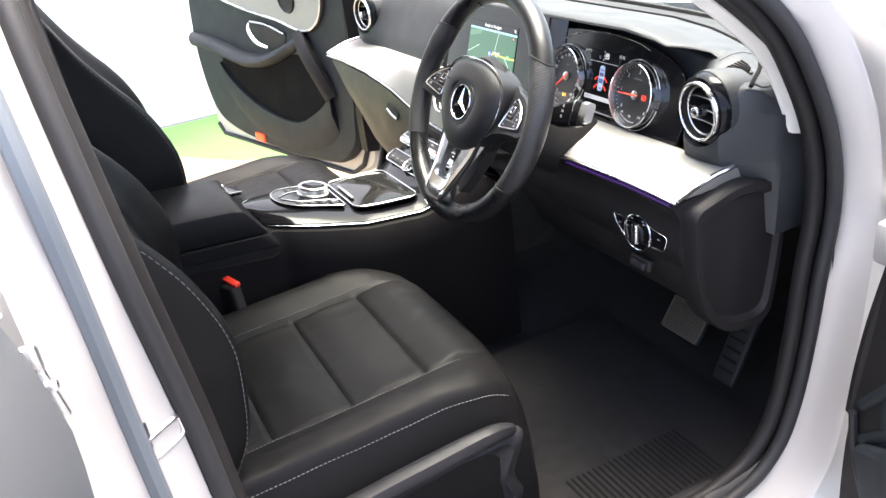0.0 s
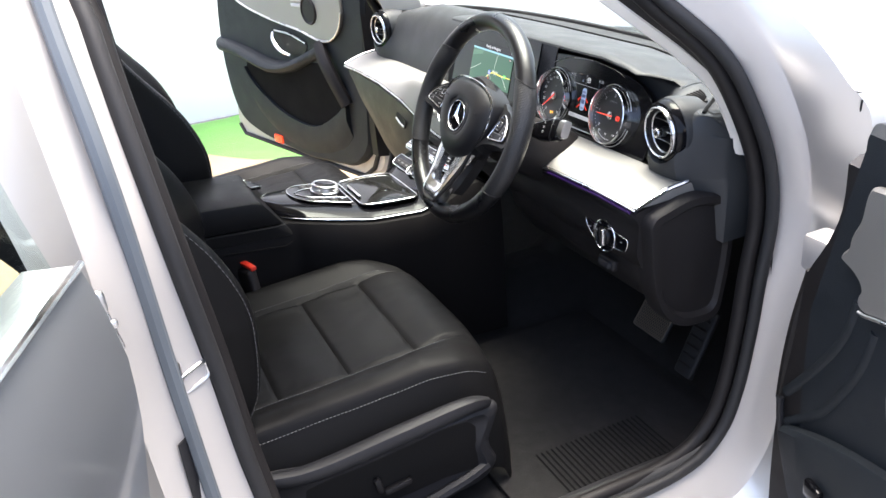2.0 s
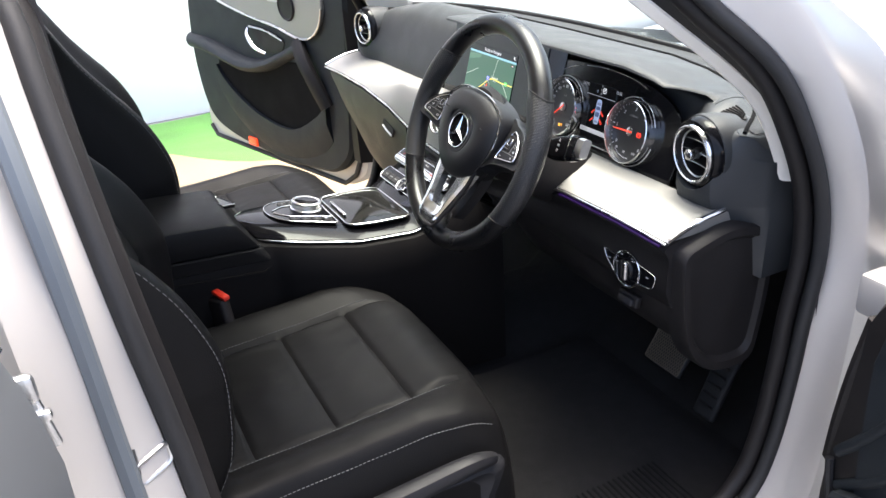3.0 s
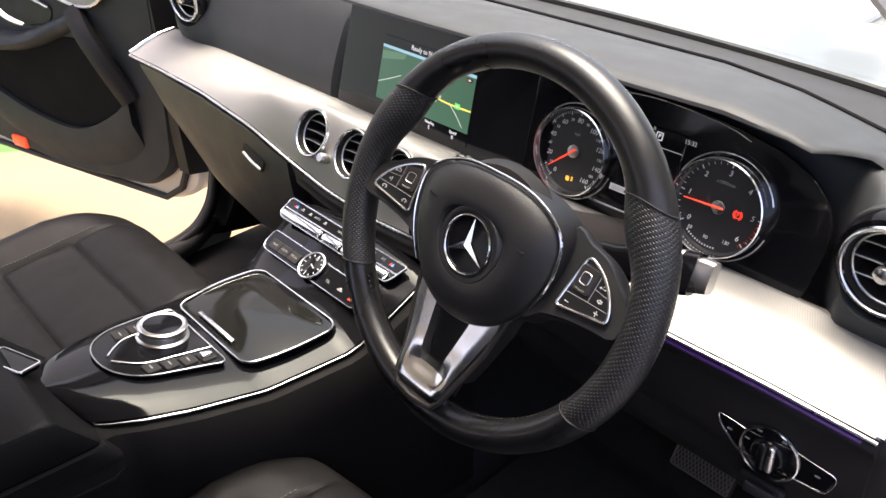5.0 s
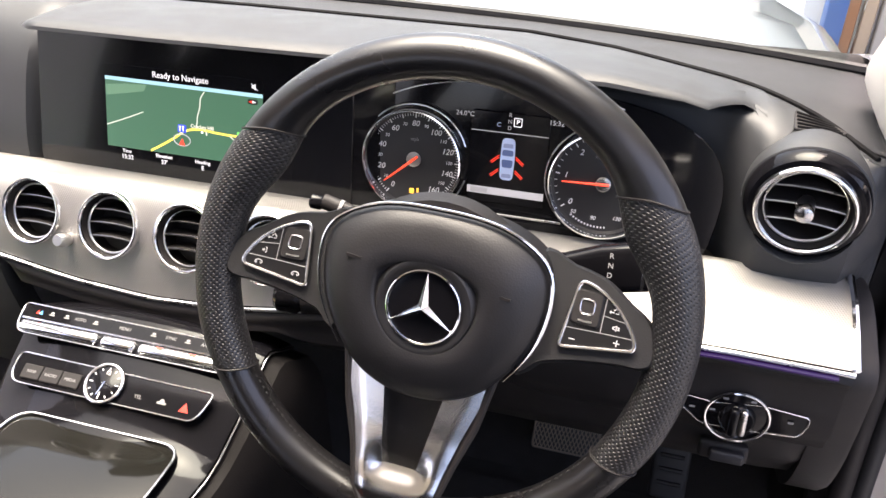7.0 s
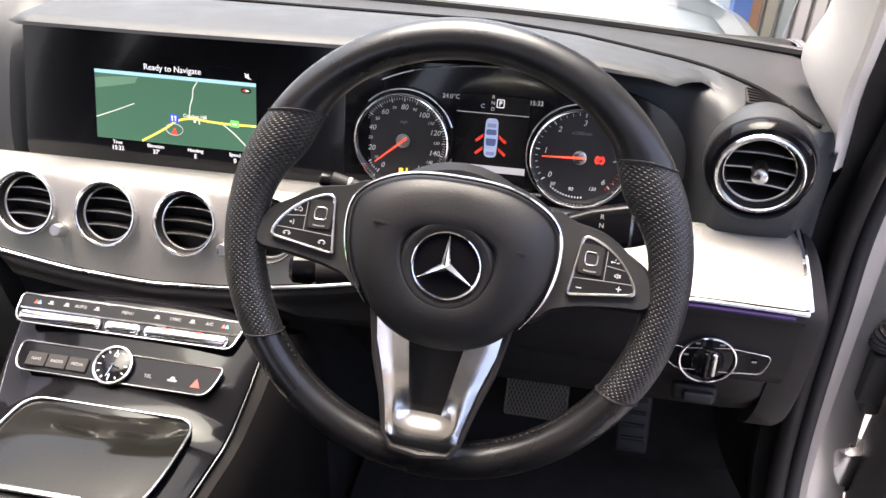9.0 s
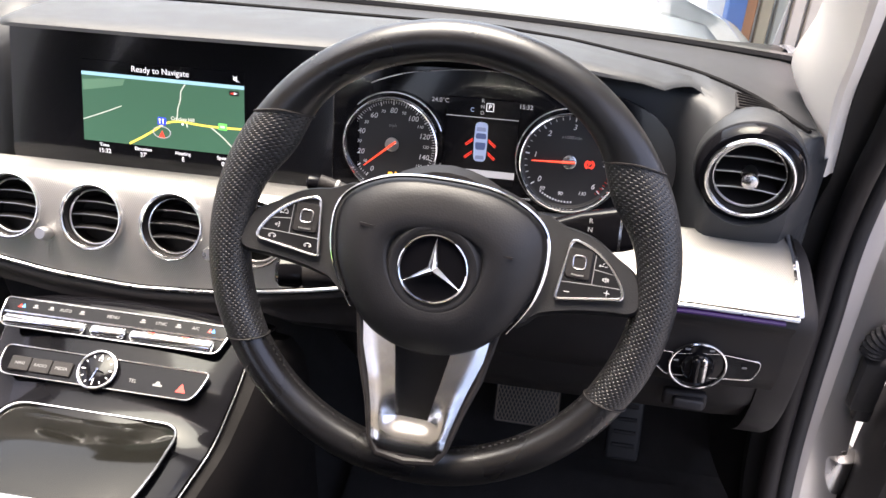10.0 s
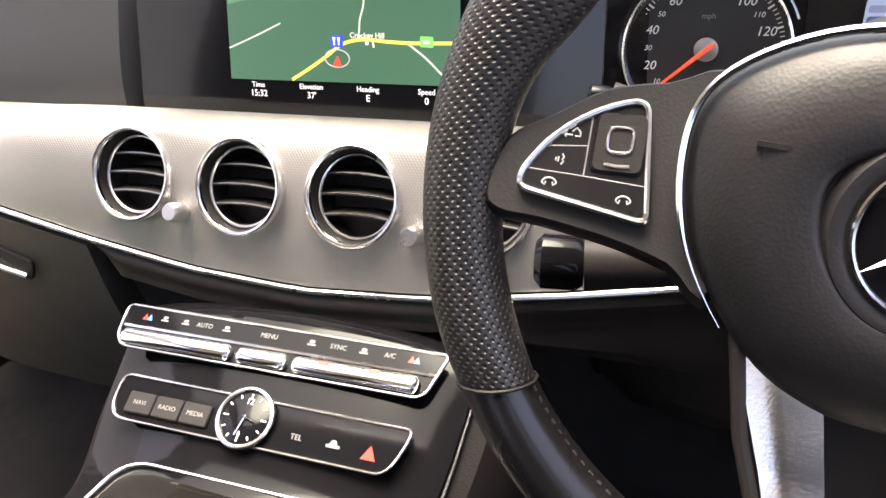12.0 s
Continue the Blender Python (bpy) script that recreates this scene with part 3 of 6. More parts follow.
def door(side, name, label):
    d = thing(name, (side * .92, .297, .29), label, "car door", "open front doors")
    DU, DV = .965, .263
    def W(s, z):
        """The driver door's front edge steps back above the hinge."""
        return s + (lerp(z, (.5, .77, .83, 1.0), (.035, .06, .14, .14)) * max(0, 1 - s / .5) if side > 0 else 0)
    def P(s, n, z):
        s = W(s, z)
        return V(side * (.92 + DU * s - DV * n), .297 - DV * s - DU * n, z)
    def Q(s, n, z):
        """The same by the true distance from the hinge."""
        w = lerp(z, (.5, .77, .83, 1.0), (.035, .06, .14, .14))
        return P((s - w) / (1 - 2 * w), n, z)
    def slab(name, outline, n0, n1, material, text_label="", r=.006):
        bm = bmesh.new()
        m = frame_m(V(side * (.92 - DV * n0), .297 - DU * n0, 0), V(side * DU, -DV, 0), V(0, 0, 1))
        s = 1 if (m @ V(0, 0, 1) - m @ V(0, 0, 0)).dot(P(0, 1, 0) - P(0, 0, 0)) > 0 else -1
        if s < 0:
            m = m @ Matrix.Diagonal((1, 1, -1, 1))
        plate(bm, [(W(p[0], p[1]), p[1]) for p in outline], n1 - n0, m, r)
        return part(name, bm, material, d, text_label)
    shell = rounded([(-.02, .36, 0), (.12, .29, 0), (1.06, .29, 0), (1.13, .34, 0), (1.06, .70, 0), (1.02, 1.0, 0), (-.02, 1.0, 0)], (.06, .08, .04, .05, .1, .02, .05))
    slab("shell", shell, -.10, 0.0, PAINT, "silver door shell edge", .01)
    lower = rounded([(.03, .43, 0), (.13, .345, 0), (.46, .315, 0), (.85, .345, 0), (1.0, .385, 0), (1.06, .48, 0), (1.085, .66, 0), (1.05, .86, 0), (1.0, .99, 0), (-.04, .99, 0), (.0, .60, 0)], (.05, .06, .08, .08, .08, .08, .1, .1, .03, .03, .1), 6) if side < 0 else rounded([(.03, .42, 0), (.13, .325, 0), (.93, .33, 0), (1.0, .40, 0), (.985, .70, 0), (.90, .99, 0), (-.04, .99, 0), (.0, .60, 0)], (.05, .08, .08, .08, .1, .03, .03, .1), 6)
    slab("trim_panel", lower, -.002, .035, DOORSKIN, "dark grey moulded door trim", .012)
    bm = bmesh.new()
    tube(bm, [P(s, .004, z) for s, z in ((.02, .42), (.06, .35), (.13, .305), (.6, .303), (1.06, .305), (1.1, .345))], .009, False, 8)
    part("lower_seal", bm, RUBBER, d)
    # map pocket: recess with a raised lip
    lip = [(.86, .64), (.822, .596), (.728, .538), (.571, .482), (.371, .465), (.202, .535), (.125, .595)]
    path = catmull([P(s, .05, z) for s, z in lip], 5)
    bm = bmesh.new()
    top = catmull([P(s, .050, z) for s, z in lip], 5)
    bot = catmull([P(s, .036, max(.355, z - .13)) for s, z in lip], 5)
    loft(bm, [[a, a.lerp(b, .5) + (P(0, .012, 0) - P(0, 0, 0)), b, b + (P(0, -.03, 0) - P(0, 0, 0)), a + (P(0, -.012, 0) - P(0, 0, 0))] for a, b in zip(top, bot)])
    if side < 0:
        part("map_pocket", bm, DOORSKIN, d, "dark grey door pocket wall")
    else:
        bm.free()
        for pts in (((.020, .532), (.076, .604), (.120, .671), (.140, .715), (.150, .76)), ((.029, .480), (.105, .553), (.148, .620), (.174, .675), (.188, .735))):
            bm = bmesh.new()
            tube(bm, catmull([Q(s, .030, z) for s, z in pts], 6), .009, False, 10)
            part("panel_ridge", bm, DOORSKIN, d)
        up_ = catmull([Q(s, .050, z) for s, z in ((.042, .486), (.090, .509), (.141, .531), (.225, .558), (.32, .58), (.46, .60))], 6)
        lo_ = [p + V(.02 * math.exp(-i / 6), 0, -.10 - .08 * min(1, i / 10)) for i, p in enumerate(up_)]
        bm = bmesh.new()
        loft(bm, [[a + (P(0, -.03, 0) - P(0, 0, 0)), a, a.lerp(b_, .06) + (P(0, .006, 0) - P(0, 0, 0)), a.lerp(b_, .5) + (P(0, .004, 0) - P(0, 0, 0)), b_, b_ + (P(0, -.03, 0) - P(0, 0, 0))] for a, b_ in zip(up_, lo_)])
        part("map_pocket", bm, DOORSKIN, d, "dark grey door pocket wall")
        bm = bmesh.new()
        tube(bm, catmull([Q(s, .040, z) for s, z in ((.016, .520), (.025, .470), (.048, .417), (.078, .364), (.11, .32))], 6), .006, False, 8)
        part("panel_edge", bm, SEATSIDE, d, "smooth black edge of the door panel")
        bm = bmesh.new()
        box(bm, (.036, .03, .012), frame_m(Q(.15, .062, .450), P(1, 0, 0) - P(0, 0, 0), V(0, 0, 1)), .005)
        part("boot_button", bm, GLOSS, d, "small gloss black button")
    # No real hollow here: a black slab carries the shade of the pocket.
    if side < 0:
      slab("pocket_shade", catmull([(s, z, 0) for s, z in lip] + [(.14, .66, 0), (.25, .71, 0), (.42, .70, 0), (.62, .675, 0), (.80, .69, 0)], 4, True), .034, .038, HOLLOWSHADE, "black slab for the shade in the door pocket", .002)
    # armrest sweeping up to the pull
    bm = bmesh.new()
    arm = catmull([(.97, .70, 0), (.9, .69, 0), (.82, .68, 0), (.74, .67, 0), (.66, .665, 0), (.58, .668, 0), (.50, .675, 0), (.44, .69, 0)], 6) if side > 0 else catmull([(1.07, .712, 0), (.95, .71, 0), (.84, .70, 0), (.72, .68, 0), (.62, .668, 0), (.52, .675, 0), (.42, .70, 0), (.32, .738, 0), (.24, .77, 0)], 6)
    rings = []
    for i, p in enumerate(arm):
        t = i / (len(arm) - 1)
        w = .028 + (.05 if side > 0 else .026) * math.sin(math.pi * min(1, t * 1.15)) ** .7 if t < .95 else .028
        h = .03 - .008 * t
        rings.append([P(p.x, .03 + w * max(0, math.cos(a)) if math.cos(a) > 0 else .03, p.y + h * math.sin(a)) for a in (-math.pi / 2 + math.pi * j / 8 for j in range(9))] + [P(p.x, .02, p.y)])
    loft(bm, rings)
    part("armrest", bm, DOORSKIN, d, "black padded armrest")
    # diagonal grip
    bm = bmesh.new()
    tube(bm, catmull([P(-.03, .01, .74), P(-.03, .02, .66), P(-.035, .02, .58), P(-.04, .015, .50)], 6) if side > 0 else catmull([P(.245, .045, .79), P(.205, .06, .74), P(.165, .06, .68), P(.118, .045, .585)], 6), .026 if side < 0 else .018, False, 10, .7)
    part("pull_handle", bm, DARK, d, "black pull handle")
    # upper silver band with round loudspeaker
    band = catmull([(1.0, .99, 0), (.793, .899, 0), (.571, .852, 0), (.379, .828, 0), (.25, .802, 0), (.17, .806, 0), (.11, .845, 0), (.08, .905, 0), (.08, .98, 0)], 5)
    if side > 0:
        band = catmull([(.88, 1.0, 0), (.74, .90, 0), (.55, .85, 0), (.38, .80, 0)] + [((s - w) / (1 - 2 * w), z, 0) for s, z, w in ((s, z, lerp(z, (.5, .77, .83, 1.0), (.035, .06, .14, .14))) for s, z in ((.224, .769), (.168, .758), (.162, .786), (.146, .800), (.116, .811), (.130, .840), (.144, .874), (.152, .915), (.18, .925), (.3, .93)))] + [(.5, .95, 0)], 5)
    slab("upper_trim", band, .034, .045, TRIM, "silver woven-finish door trim", .004)
    bm = bmesh.new()
    tube(bm, [P(p.x, .047, p.y) for p in (band[:36] if side < 0 else band[:26])], .004 if side < 0 else .0025)
    part("trim_strip", bm, SATIN, d)
    ax = frame_m(P(.282 if side < 0 else .205, .046, .90), P(1, 0, 0) - P(0, 0, 0), V(0, 0, 1))
    bm = bmesh.new()
    s = 1 if (ax @ V(0, 0, 1) - ax @ V(0, 0, 0)).dot(P(0, 1, 0) - P(0, 0, 0)) > 0 else -1
    lathe(bm, [(0, .002 * s), (.040, .002 * s), (.045, .006 * s), (.049, 0)], ax, 28)
    part("loudspeaker", bm, DARK, d, "round black loudspeaker grille")
    for k in range(3):
        bm = bmesh.new()
        box(bm, (.07, .004, .012), frame_m(P(.36, .047, .915 + .02 * k), P(1, 0, 0) - P(0, 0, 0), V(0, 0, 1)) @ pose(0, 0, 0, 90), .003)
        part("memory_key", bm, CLIP, d)
    # release handle in its cup
    HS = .095 if side < 0 else 0.0
    slab("handle_cup", rounded([(HS + .47, .81, 0), (HS + .24, .782, 0), (HS + .27, .735, 0), (HS + .38, .72, 0)], .03, 5), .034, .038, DARK, "black handle cup", .002)
    bm = bmesh.new()
    tube(bm, catmull([P(HS + .475, .045, .805), P(HS + .465, .056, .78), P(HS + .42, .06, .745), P(HS + .36, .052, .728)], 6), [.004 + .0035 * math.sin(math.pi * j / 18) for j in range(19)], False, 10, .7)
    part("release_handle", bm, CHROME, d, "chrome door release handle")
    bm = bmesh.new()
    tube(bm, catmull([P(HS + .47, .04, .81), P(HS + .36, .042, .805), P(HS + .25, .042, .78)], 6), .004)
    part("cup_rim", bm, SATIN, d)
    # red lamp
    bm = bmesh.new()
    box(bm, (.065, .016, .034), frame_m(P(.69 if side < 0 else .605, .035, .356), P(1, 0, 0) - P(0, 0, 0), V(0, 0, 1)) @ pose(0, 0, 0, 90), .005)
    part("door_lamp", bm, LAMPRED, d, "small red door warning lamp")
    # hinge edge
    bm = bmesh.new()
    if side > 0:
        edge = catmull([(s, z, 0) for s, z in ((-.020, .30), (-.024, .385), (-.022, .485), (-.004, .608), (.008, .70), (.012, .745), (.050, .812), (.070, .868), (.070, .93))], 3)
        loft(bm, [[Q(p.x, -.09, p.y), Q(p.x, .0, p.y), Q(p.x + .025, .034, p.y), Q(p.x + .075, .032, p.y), Q(p.x + .075, -.09, p.y)] for p in edge])
    else:
        loft(bm, [[P(-.02, -.09, z), P(-.05, .0, z), P(-.02, .035, z), P(.02, .03, z), P(.02, -.09, z)] for z in (.42, .6, .76, .8, .84, .98)])
    part("front_edge", bm, DARK, d, "black front edge of the door trim")
    # stitched line
    bm = bmesh.new()
    line = catmull([Q(s, .037, z) for s, z in ((.245, .735), (.232, .70), (.228, .675), (.231, .650), (.242, .622), (.262, .598), (.29, .58))], 8) if side > 0 else catmull([P(.30 - .05 * math.sin((z - .5) * 7), .037, z) for z in (.5, .55, .6, .65, .70)], 8)
    for p, q in zip(line, line[1:]):
        tube(bm, [p, p.lerp(q, .6)], .0011, False, 5)
    part("stitching", bm, STITCH, d)
    # mirror foot
    bm = bmesh.new()
    if side > 0:
        loft(bm, [[Q(s, n, z) for n, z in ((.02, lo), (.02, lo + (hi - lo) * .5), (.0, hi), (-.10, hi), (-.10, lo))] for s, lo, hi in ((.100, .926, .930), (.120, .928, .944), (.16, .937, .966), (.24, .943, .983), (.42, .95, .99))])
        box(bm, (.10, .14, .07), frame_m(Q(.22, -.12, .995), P(1, 0, 0) - P(0, 0, 0), P(0, 1, 0) - P(0, 0, 0)), .03, 3)
    else:
        box(bm, (.10, .14, .07), frame_m(P(.10, -.12, 1.0), P(1, 0, 0) - P(0, 0, 0), P(0, 1, 0) - P(0, 0, 0)), .03, 3)
        box(bm, (.16, .06, .03), frame_m(P(.12, .0, 1.0), P(1, 0, 0) - P(0, 0, 0), P(0, 1, 0) - P(0, 0, 0)), .012, 3)
    part("mirror_foot", bm, SEATSIDE, d, "black door mirror foot")
    return d


door(-1, "passenger_door", "open passenger door with dark grey trim, silver band and red lamp")
door(1, "driver_door", "open driver door with black trim and silver woven band")

# rear door, open, outer skin towards the front
rd = thing("rear_door", (.93, -.68, .3), "open silver rear door with glossy outer skin", "car door")
DR = V(.94, -.34, 0).normalized()
DN = V(.34, .94, 0).normalized()
def rear(s, z, n=0.0):
    y = lerp(z, (.28, .5, .65, .754, .844, .907, .972, 1.03), (-.735, -.695, -.668, -.651, -.636, -.632, -.638, -.650))
    return V(.925, y, z) + DR * s + DN * n
bm = bmesh.new()
sheet(bm, lambda u, v: rear(.95 * u - .02 * math.sin(math.pi * v), .28 + .735 * v), 24, 20, .05, -DN)
# Dimmer copy of the silver paint; the dark surroundings it mirrors are coloured in.
part("skin", bm, PAINTSHADE, rd, "silver outer door skin")
bm = bmesh.new()
sheet(bm, lambda u, v: rear(.02 + .8 * u + .12 * v, 1.02 + .35 * v * (1 - .2 * u), -.012), 8, 6, .004, -DN)
part("window", bm, GLASS, rd, "clear side window")
bm = bmesh.new()
tube(bm, [rear(.0 + .95 * k / 10, 1.016, .003) for k in range(11)], .004)
part("belt_strip", bm, CHROME, rd, "bright belt strip")
# ---------------- dashboard ----------------
dash = thing("dashboard", (0, .3, .45), "charcoal soft-touch dashboard with woven silver trim band and round air vents", "dashboard")
XS = [-.74 + 1.442 * i / 58 for i in range(59)]
ZB = lambda x: lerp(abs(x), (0, .1, .2, .3, .45, .6, .72), (.720, .727, .745, .768, .788, .794, .788))
YB = lambda x: lerp(abs(x), (0, .3, .6, .72), (.150, .150, .142, .146))
WB = lambda x: lerp(abs(x), (0, .2, .35, .6), (1, 1, .55, .3))


def trim_prof(x):
    """Bulged behind the centre vents, a sloping shelf towards both ends."""
    yb, zb, w = YB(x), ZB(x), (WB(x) - .3) / .7
    mid = [(yb, zb), (yb + .008, zb + .034), (yb + .022, zb + .070), (yb + .038, zb + .098), (.205, .828), (.226, .825), (.248, .813)]
    out = [(yb, zb), (yb + .014, zb + (.813 - zb) * .2), (yb + .03, zb + (.813 - zb) * .45), (yb + .05, zb + (.813 - zb) * .68), (yb + .068, zb + (.813 - zb) * .85), (yb + .085, .811), (.248, .813)]
    k = w * w * (3 - 2 * w)
    return [(x, a[0] * k + b[0] * (1 - k), min(a[1], .829) * k + b[1] * (1 - k)) for a, b in zip(mid, out)]


bm = bmesh.new()
sec = [catmull(trim_prof(x), 4) for x in XS]
loft(bm, [s + [V(x, .27, .80), V(x, .27, ZB(x))] for s, x in zip(sec, XS)])
BAND = part("trim_band", bm, TRIM, dash, "woven-finish silver trim band")
bm = bmesh.new()
tube(bm, [(x, YB(x) - .002, ZB(x) - .003) for x in XS], .0024, False, 8)
part("trim_strip", bm, SATIN, dash, "bright strip under the trim band")
bm = bmesh.new()
tube(bm, [(.44 + .25 * i / 24, YB(.44 + .25 * i / 24) - .003, ZB(.44 + .25 * i / 24) - .009) for i in range(25)], .0022, False, 6)
part("ambient_strip", bm, AMBIENT, dash, "thin purple ambient light strip")
for side in (1, -1):
    bm = bmesh.new()
    tube(bm, [((.702 if side > 0 else -.74), p.y, p.z + .001) for p in catmull(trim_prof(.702), 4)], .004, False, 8)
    part("trim_end", bm, CHROME, dash, "bright end moulding of the trim band")

YW = lambda x: .543 - .027 * x * x - .062 * x ** 4
ZW = lambda x: .926 - .0425 * x * x
# the seam along the dashboard top, which curves forward round the outer vents
GY = lambda x: lerp(abs(x), (0, .35, .45, .50, .57, .60, .631, .659, .679, .69, .70, .714, .735), (.454, .453, .444, .430, .405, .389, .366, .336, .308, .289, .276, .288, .325))
GZ = lambda x: lerp(abs(x), (0, .35, .50, .60, .66, .69, .714, .735), (.945, .943, .934, .930, .926, .922, .918, .880))


def top_prof(x):
    """Upper pad: set back behind the screen and the dials, full on both sides, low round the outer vents."""
    k = lerp(x, (-.205, -.18, .575, .612), (0, 1, 1, 0))
    e = lerp(abs(x), (.60, .66), (0, 1))
    e = e * e * (3 - 2 * e)
    gy, gz = GY(x), GZ(x)
    cr = lerp(abs(x), (.46, .61), (0, -.026))
    y0 = lerp(abs(x), (.69, .735), (.244, .306))
    a = [(.246, .811), (.252, .84), (.268, .88), (.292, .925), (min(.325, gy - .06), .955 + cr * .6), (min(.37, gy - .03), .966 + cr)]
    b = [(.300, .800), (.302, .84), (.306, .88), (.318, .925), (.33, .945 + cr * .5), (.37, .955 + cr)]
    c = [(y0 + (gy - y0) * f, z) for f, z in zip((.02, .06, .22, .42, .6, .8), (.811, .842, .882, gz - .018, gz - .005, gz + .001))]
    swell = math.exp(-((abs(x) - .65) / .062) ** 2)
    out = []
    for p, q, r in zip(a, b, c):
        v = V(x, *p).lerp(V(x, *q), k).lerp(V(x, *r), e)
        v.y -= .028 * swell * max(0, 1 - (abs(v.z - .870) / .075) ** 2)
        out.append(v)
    return catmull(out + [V(x, gy, gz), V(x, (gy + YW(x)) / 2, (gz + ZW(x)) / 2 + .001), V(x, YW(x) + .02, ZW(x))], 4)


XT = sorted(set([x for x in XS if x > -.736] + [-.735, .710, .716, .722, .729, .735] + [.591 + .0061 * i for i in range(18)] + [-.205, -.18, .555, .57]))
bm = bmesh.new()
loft(bm, [top_prof(x) + [V(x, YW(x), .70), V(x, .30, .70)] for x in XT])
PADOB = part("upper_pad", bm, DASH, dash, "charcoal grained upper pad")


def pad_top(x, y):
    """Height of the upper pad behind its front edge."""
    c = [p for p in top_prof(x) if p.z > .86]
    return lerp(y, [p.y for p in c], [p.z for p in c])


bm = bmesh.new()
GX = [-.70 + 1.40 * i / 90 for i in range(91)]
tube(bm, [(x, GY(x), pad_top(x, GY(x)) + .0012) for x in GX], .0032, False, 6)
part("pad_groove", bm, HOLLOWSHADE, dash, "dark seam along the dashboard top")
bm = bmesh.new()
def shelf(u, v):
    x = -.725 + 1.45 * u
    y = GY(x) + .004 + (YW(x) + .012 - GY(x)) * v
    return (x, y, pad_top(x, y) + .0016)
sheet(bm, shelf, 90, 10)
part("top_shelf", bm, SHELF, dash, "darker strip of the dashboard top below the windscreen")
# glare hood over screen and dials: its top runs back into the pad as far as the seam and thins out beside the outer vent
bm = bmesh.new()
XH = [-.172 + .778 * i / 70 for i in range(71)]
rings = []
for x in XH:
    lip = V(x, lerp(x, (-.172, -.15, .2, .37, .50, .56, .59, .606), (.262, .246, .250, .250, .254, .258, .268, .285)), lerp(x, (-.172, -.15, 0, .3, .46, .53, .56, .58, .606), (.972, .975, .974, .975, .974, .966, .957, .947, .930)))
    low = [p for p in top_prof(x) if p.z < .945 and p.y < .34]
    lip.y += (lerp(lip.z, [p.z for p in low], [p.y for p in low]) - lip.y) * lerp(x, (.55, .60), (0, 1))
    g = lerp(x, (-.172, -.158, .48, .56, .60), (.15, 1, 1, .4, .02))
    yb = GY(x) - .003
    zb = pad_top(x, yb) + .0010
    ring = [lip, lip + V(0, .0015, .0035 * g), lip + V(0, .007, .0065 * g)]
    for k in range(1, 11):
        t = k / 10
        y = lip.y + .007 + (yb - lip.y - .007) * t
        z = (lip.z + .0065 * g) * (1 - t) + zb * t + lerp(x, (.40, .58), (.009, .001)) * g * math.sin(math.pi * t) ** .9 * (1 - .2 * t)
        ring.append(V(x, y, max(z, pad_top(x, y) + .0010 if y > .30 else z)))
    ring += [V(x, yb, zb - .012), V(x, lip.y + .04, lip.z - .006 * g - .002), V(x, lip.y + .006, lip.z - .0015)]
    rings.append(ring)
loft(bm, rings)
part("glare_hood", bm, DASH, dash, "thin glare hood over screen and dials")
# lower pad
bm = bmesh.new()
def low_prof(x):
    yb, zb = YB(x), ZB(x)
    drv = lerp(x, (.10, .2, .55), (0, 1, 1))
    if abs(x) < .17:
        q = [(yb + .004, zb - .004), (yb - .005, zb - .010), (yb - .006, zb - .020), (yb + .004, zb - .031), (.28, zb - .036)]
    elif x > 0:
        q = [(yb + .004, zb - .006), (yb - .003, zb - .014), (yb + .006, zb - .034), (yb + .013, .68), (.28, .60)]
    else:
        q = [(yb + .004, zb - .005), (yb - .002, zb - .007), (yb + .002, zb - .009), (yb + .02, zb - .02), (.28, zb - .02)]
    return catmull([(x, y, z) for y, z in q], 3)
loft(bm, [low_prof(x) + [V(x, .30, .79), V(x, .2, .79)] for x in XS if x > -.71])
part("lower_pad", bm, DARK, dash, "black lower pad")
# knee panel, driver side
bm = bmesh.new()
loft(bm, [[(x, .158 + c, .735), (x, .156 + c, .70), (x, .164 + c, .65), (x, .190 + c, .605), (x, .26, .575), (x, .30, .62), (x, .30, .735)] for x, c in ((.20, .05), (.24, .012), (.30, .0), (.5, 0), (.66, 0), (.695, .004), (.71, .02))])
part("knee_panel", bm, DARK, dash, "black knee panel under the dials")
# side caps
for side in (1,):
    bm = bmesh.new()
    cap = rounded([(.155, .775, 0), (.25, .80, 0), (.335, .775, 0), (.33, .66, 0), (.31, .545, 0), (.22, .55, 0), (.165, .62, 0)], (.02, .04, .02, .05, .03, .06, .08), 6)
    loft(bm, [[V(side * x, c.x + (.245 - c.x) * k, c.y + (.68 - c.y) * k) for c in cap] for x, k in ((.69, 0), (.722, 0), (.727, .03), (.727, .14), (.719, .2), (.719, .9))])
    part("end_cap", bm, DARK, dash, "black dashboard end cover")
# glove box
bm = bmesh.new()
def glove(u, v):
    x = -.70 + .50 * u
    zt = ZB(x) - .010
    zb = lerp(x, (-.70, -.66, -.55, -.40, -.28, -.20), (.72, .64, .57, .53, .52, .52))
    return (x, .138 + .04 * v ** 2 + .015 * abs(u - .4), zt + (zb - zt) * v)
sheet(bm, glove, 24, 12, .03, (0, 1, 0))
gb = part("glove_box", bm, GLOVE, dash, "dark grey glove box lid")
bm = bmesh.new()
gm = frame_m(V(*glove(.80, .2)) + V(0, -.001, 0), (1, 0, -.32), (0, .12, .95))
plate(bm, rrect(.062, .022, .007), .003, gm)
part("catch_cup", bm, DARK, gb)
bm = bmesh.new()
tube(bm, place([(-.026, -.006, .004), (.0, -.007, .005), (.026, -.006, .004)], gm), .0026)
part("catch", bm, SATIN, gb, "satin metal glove box catch")


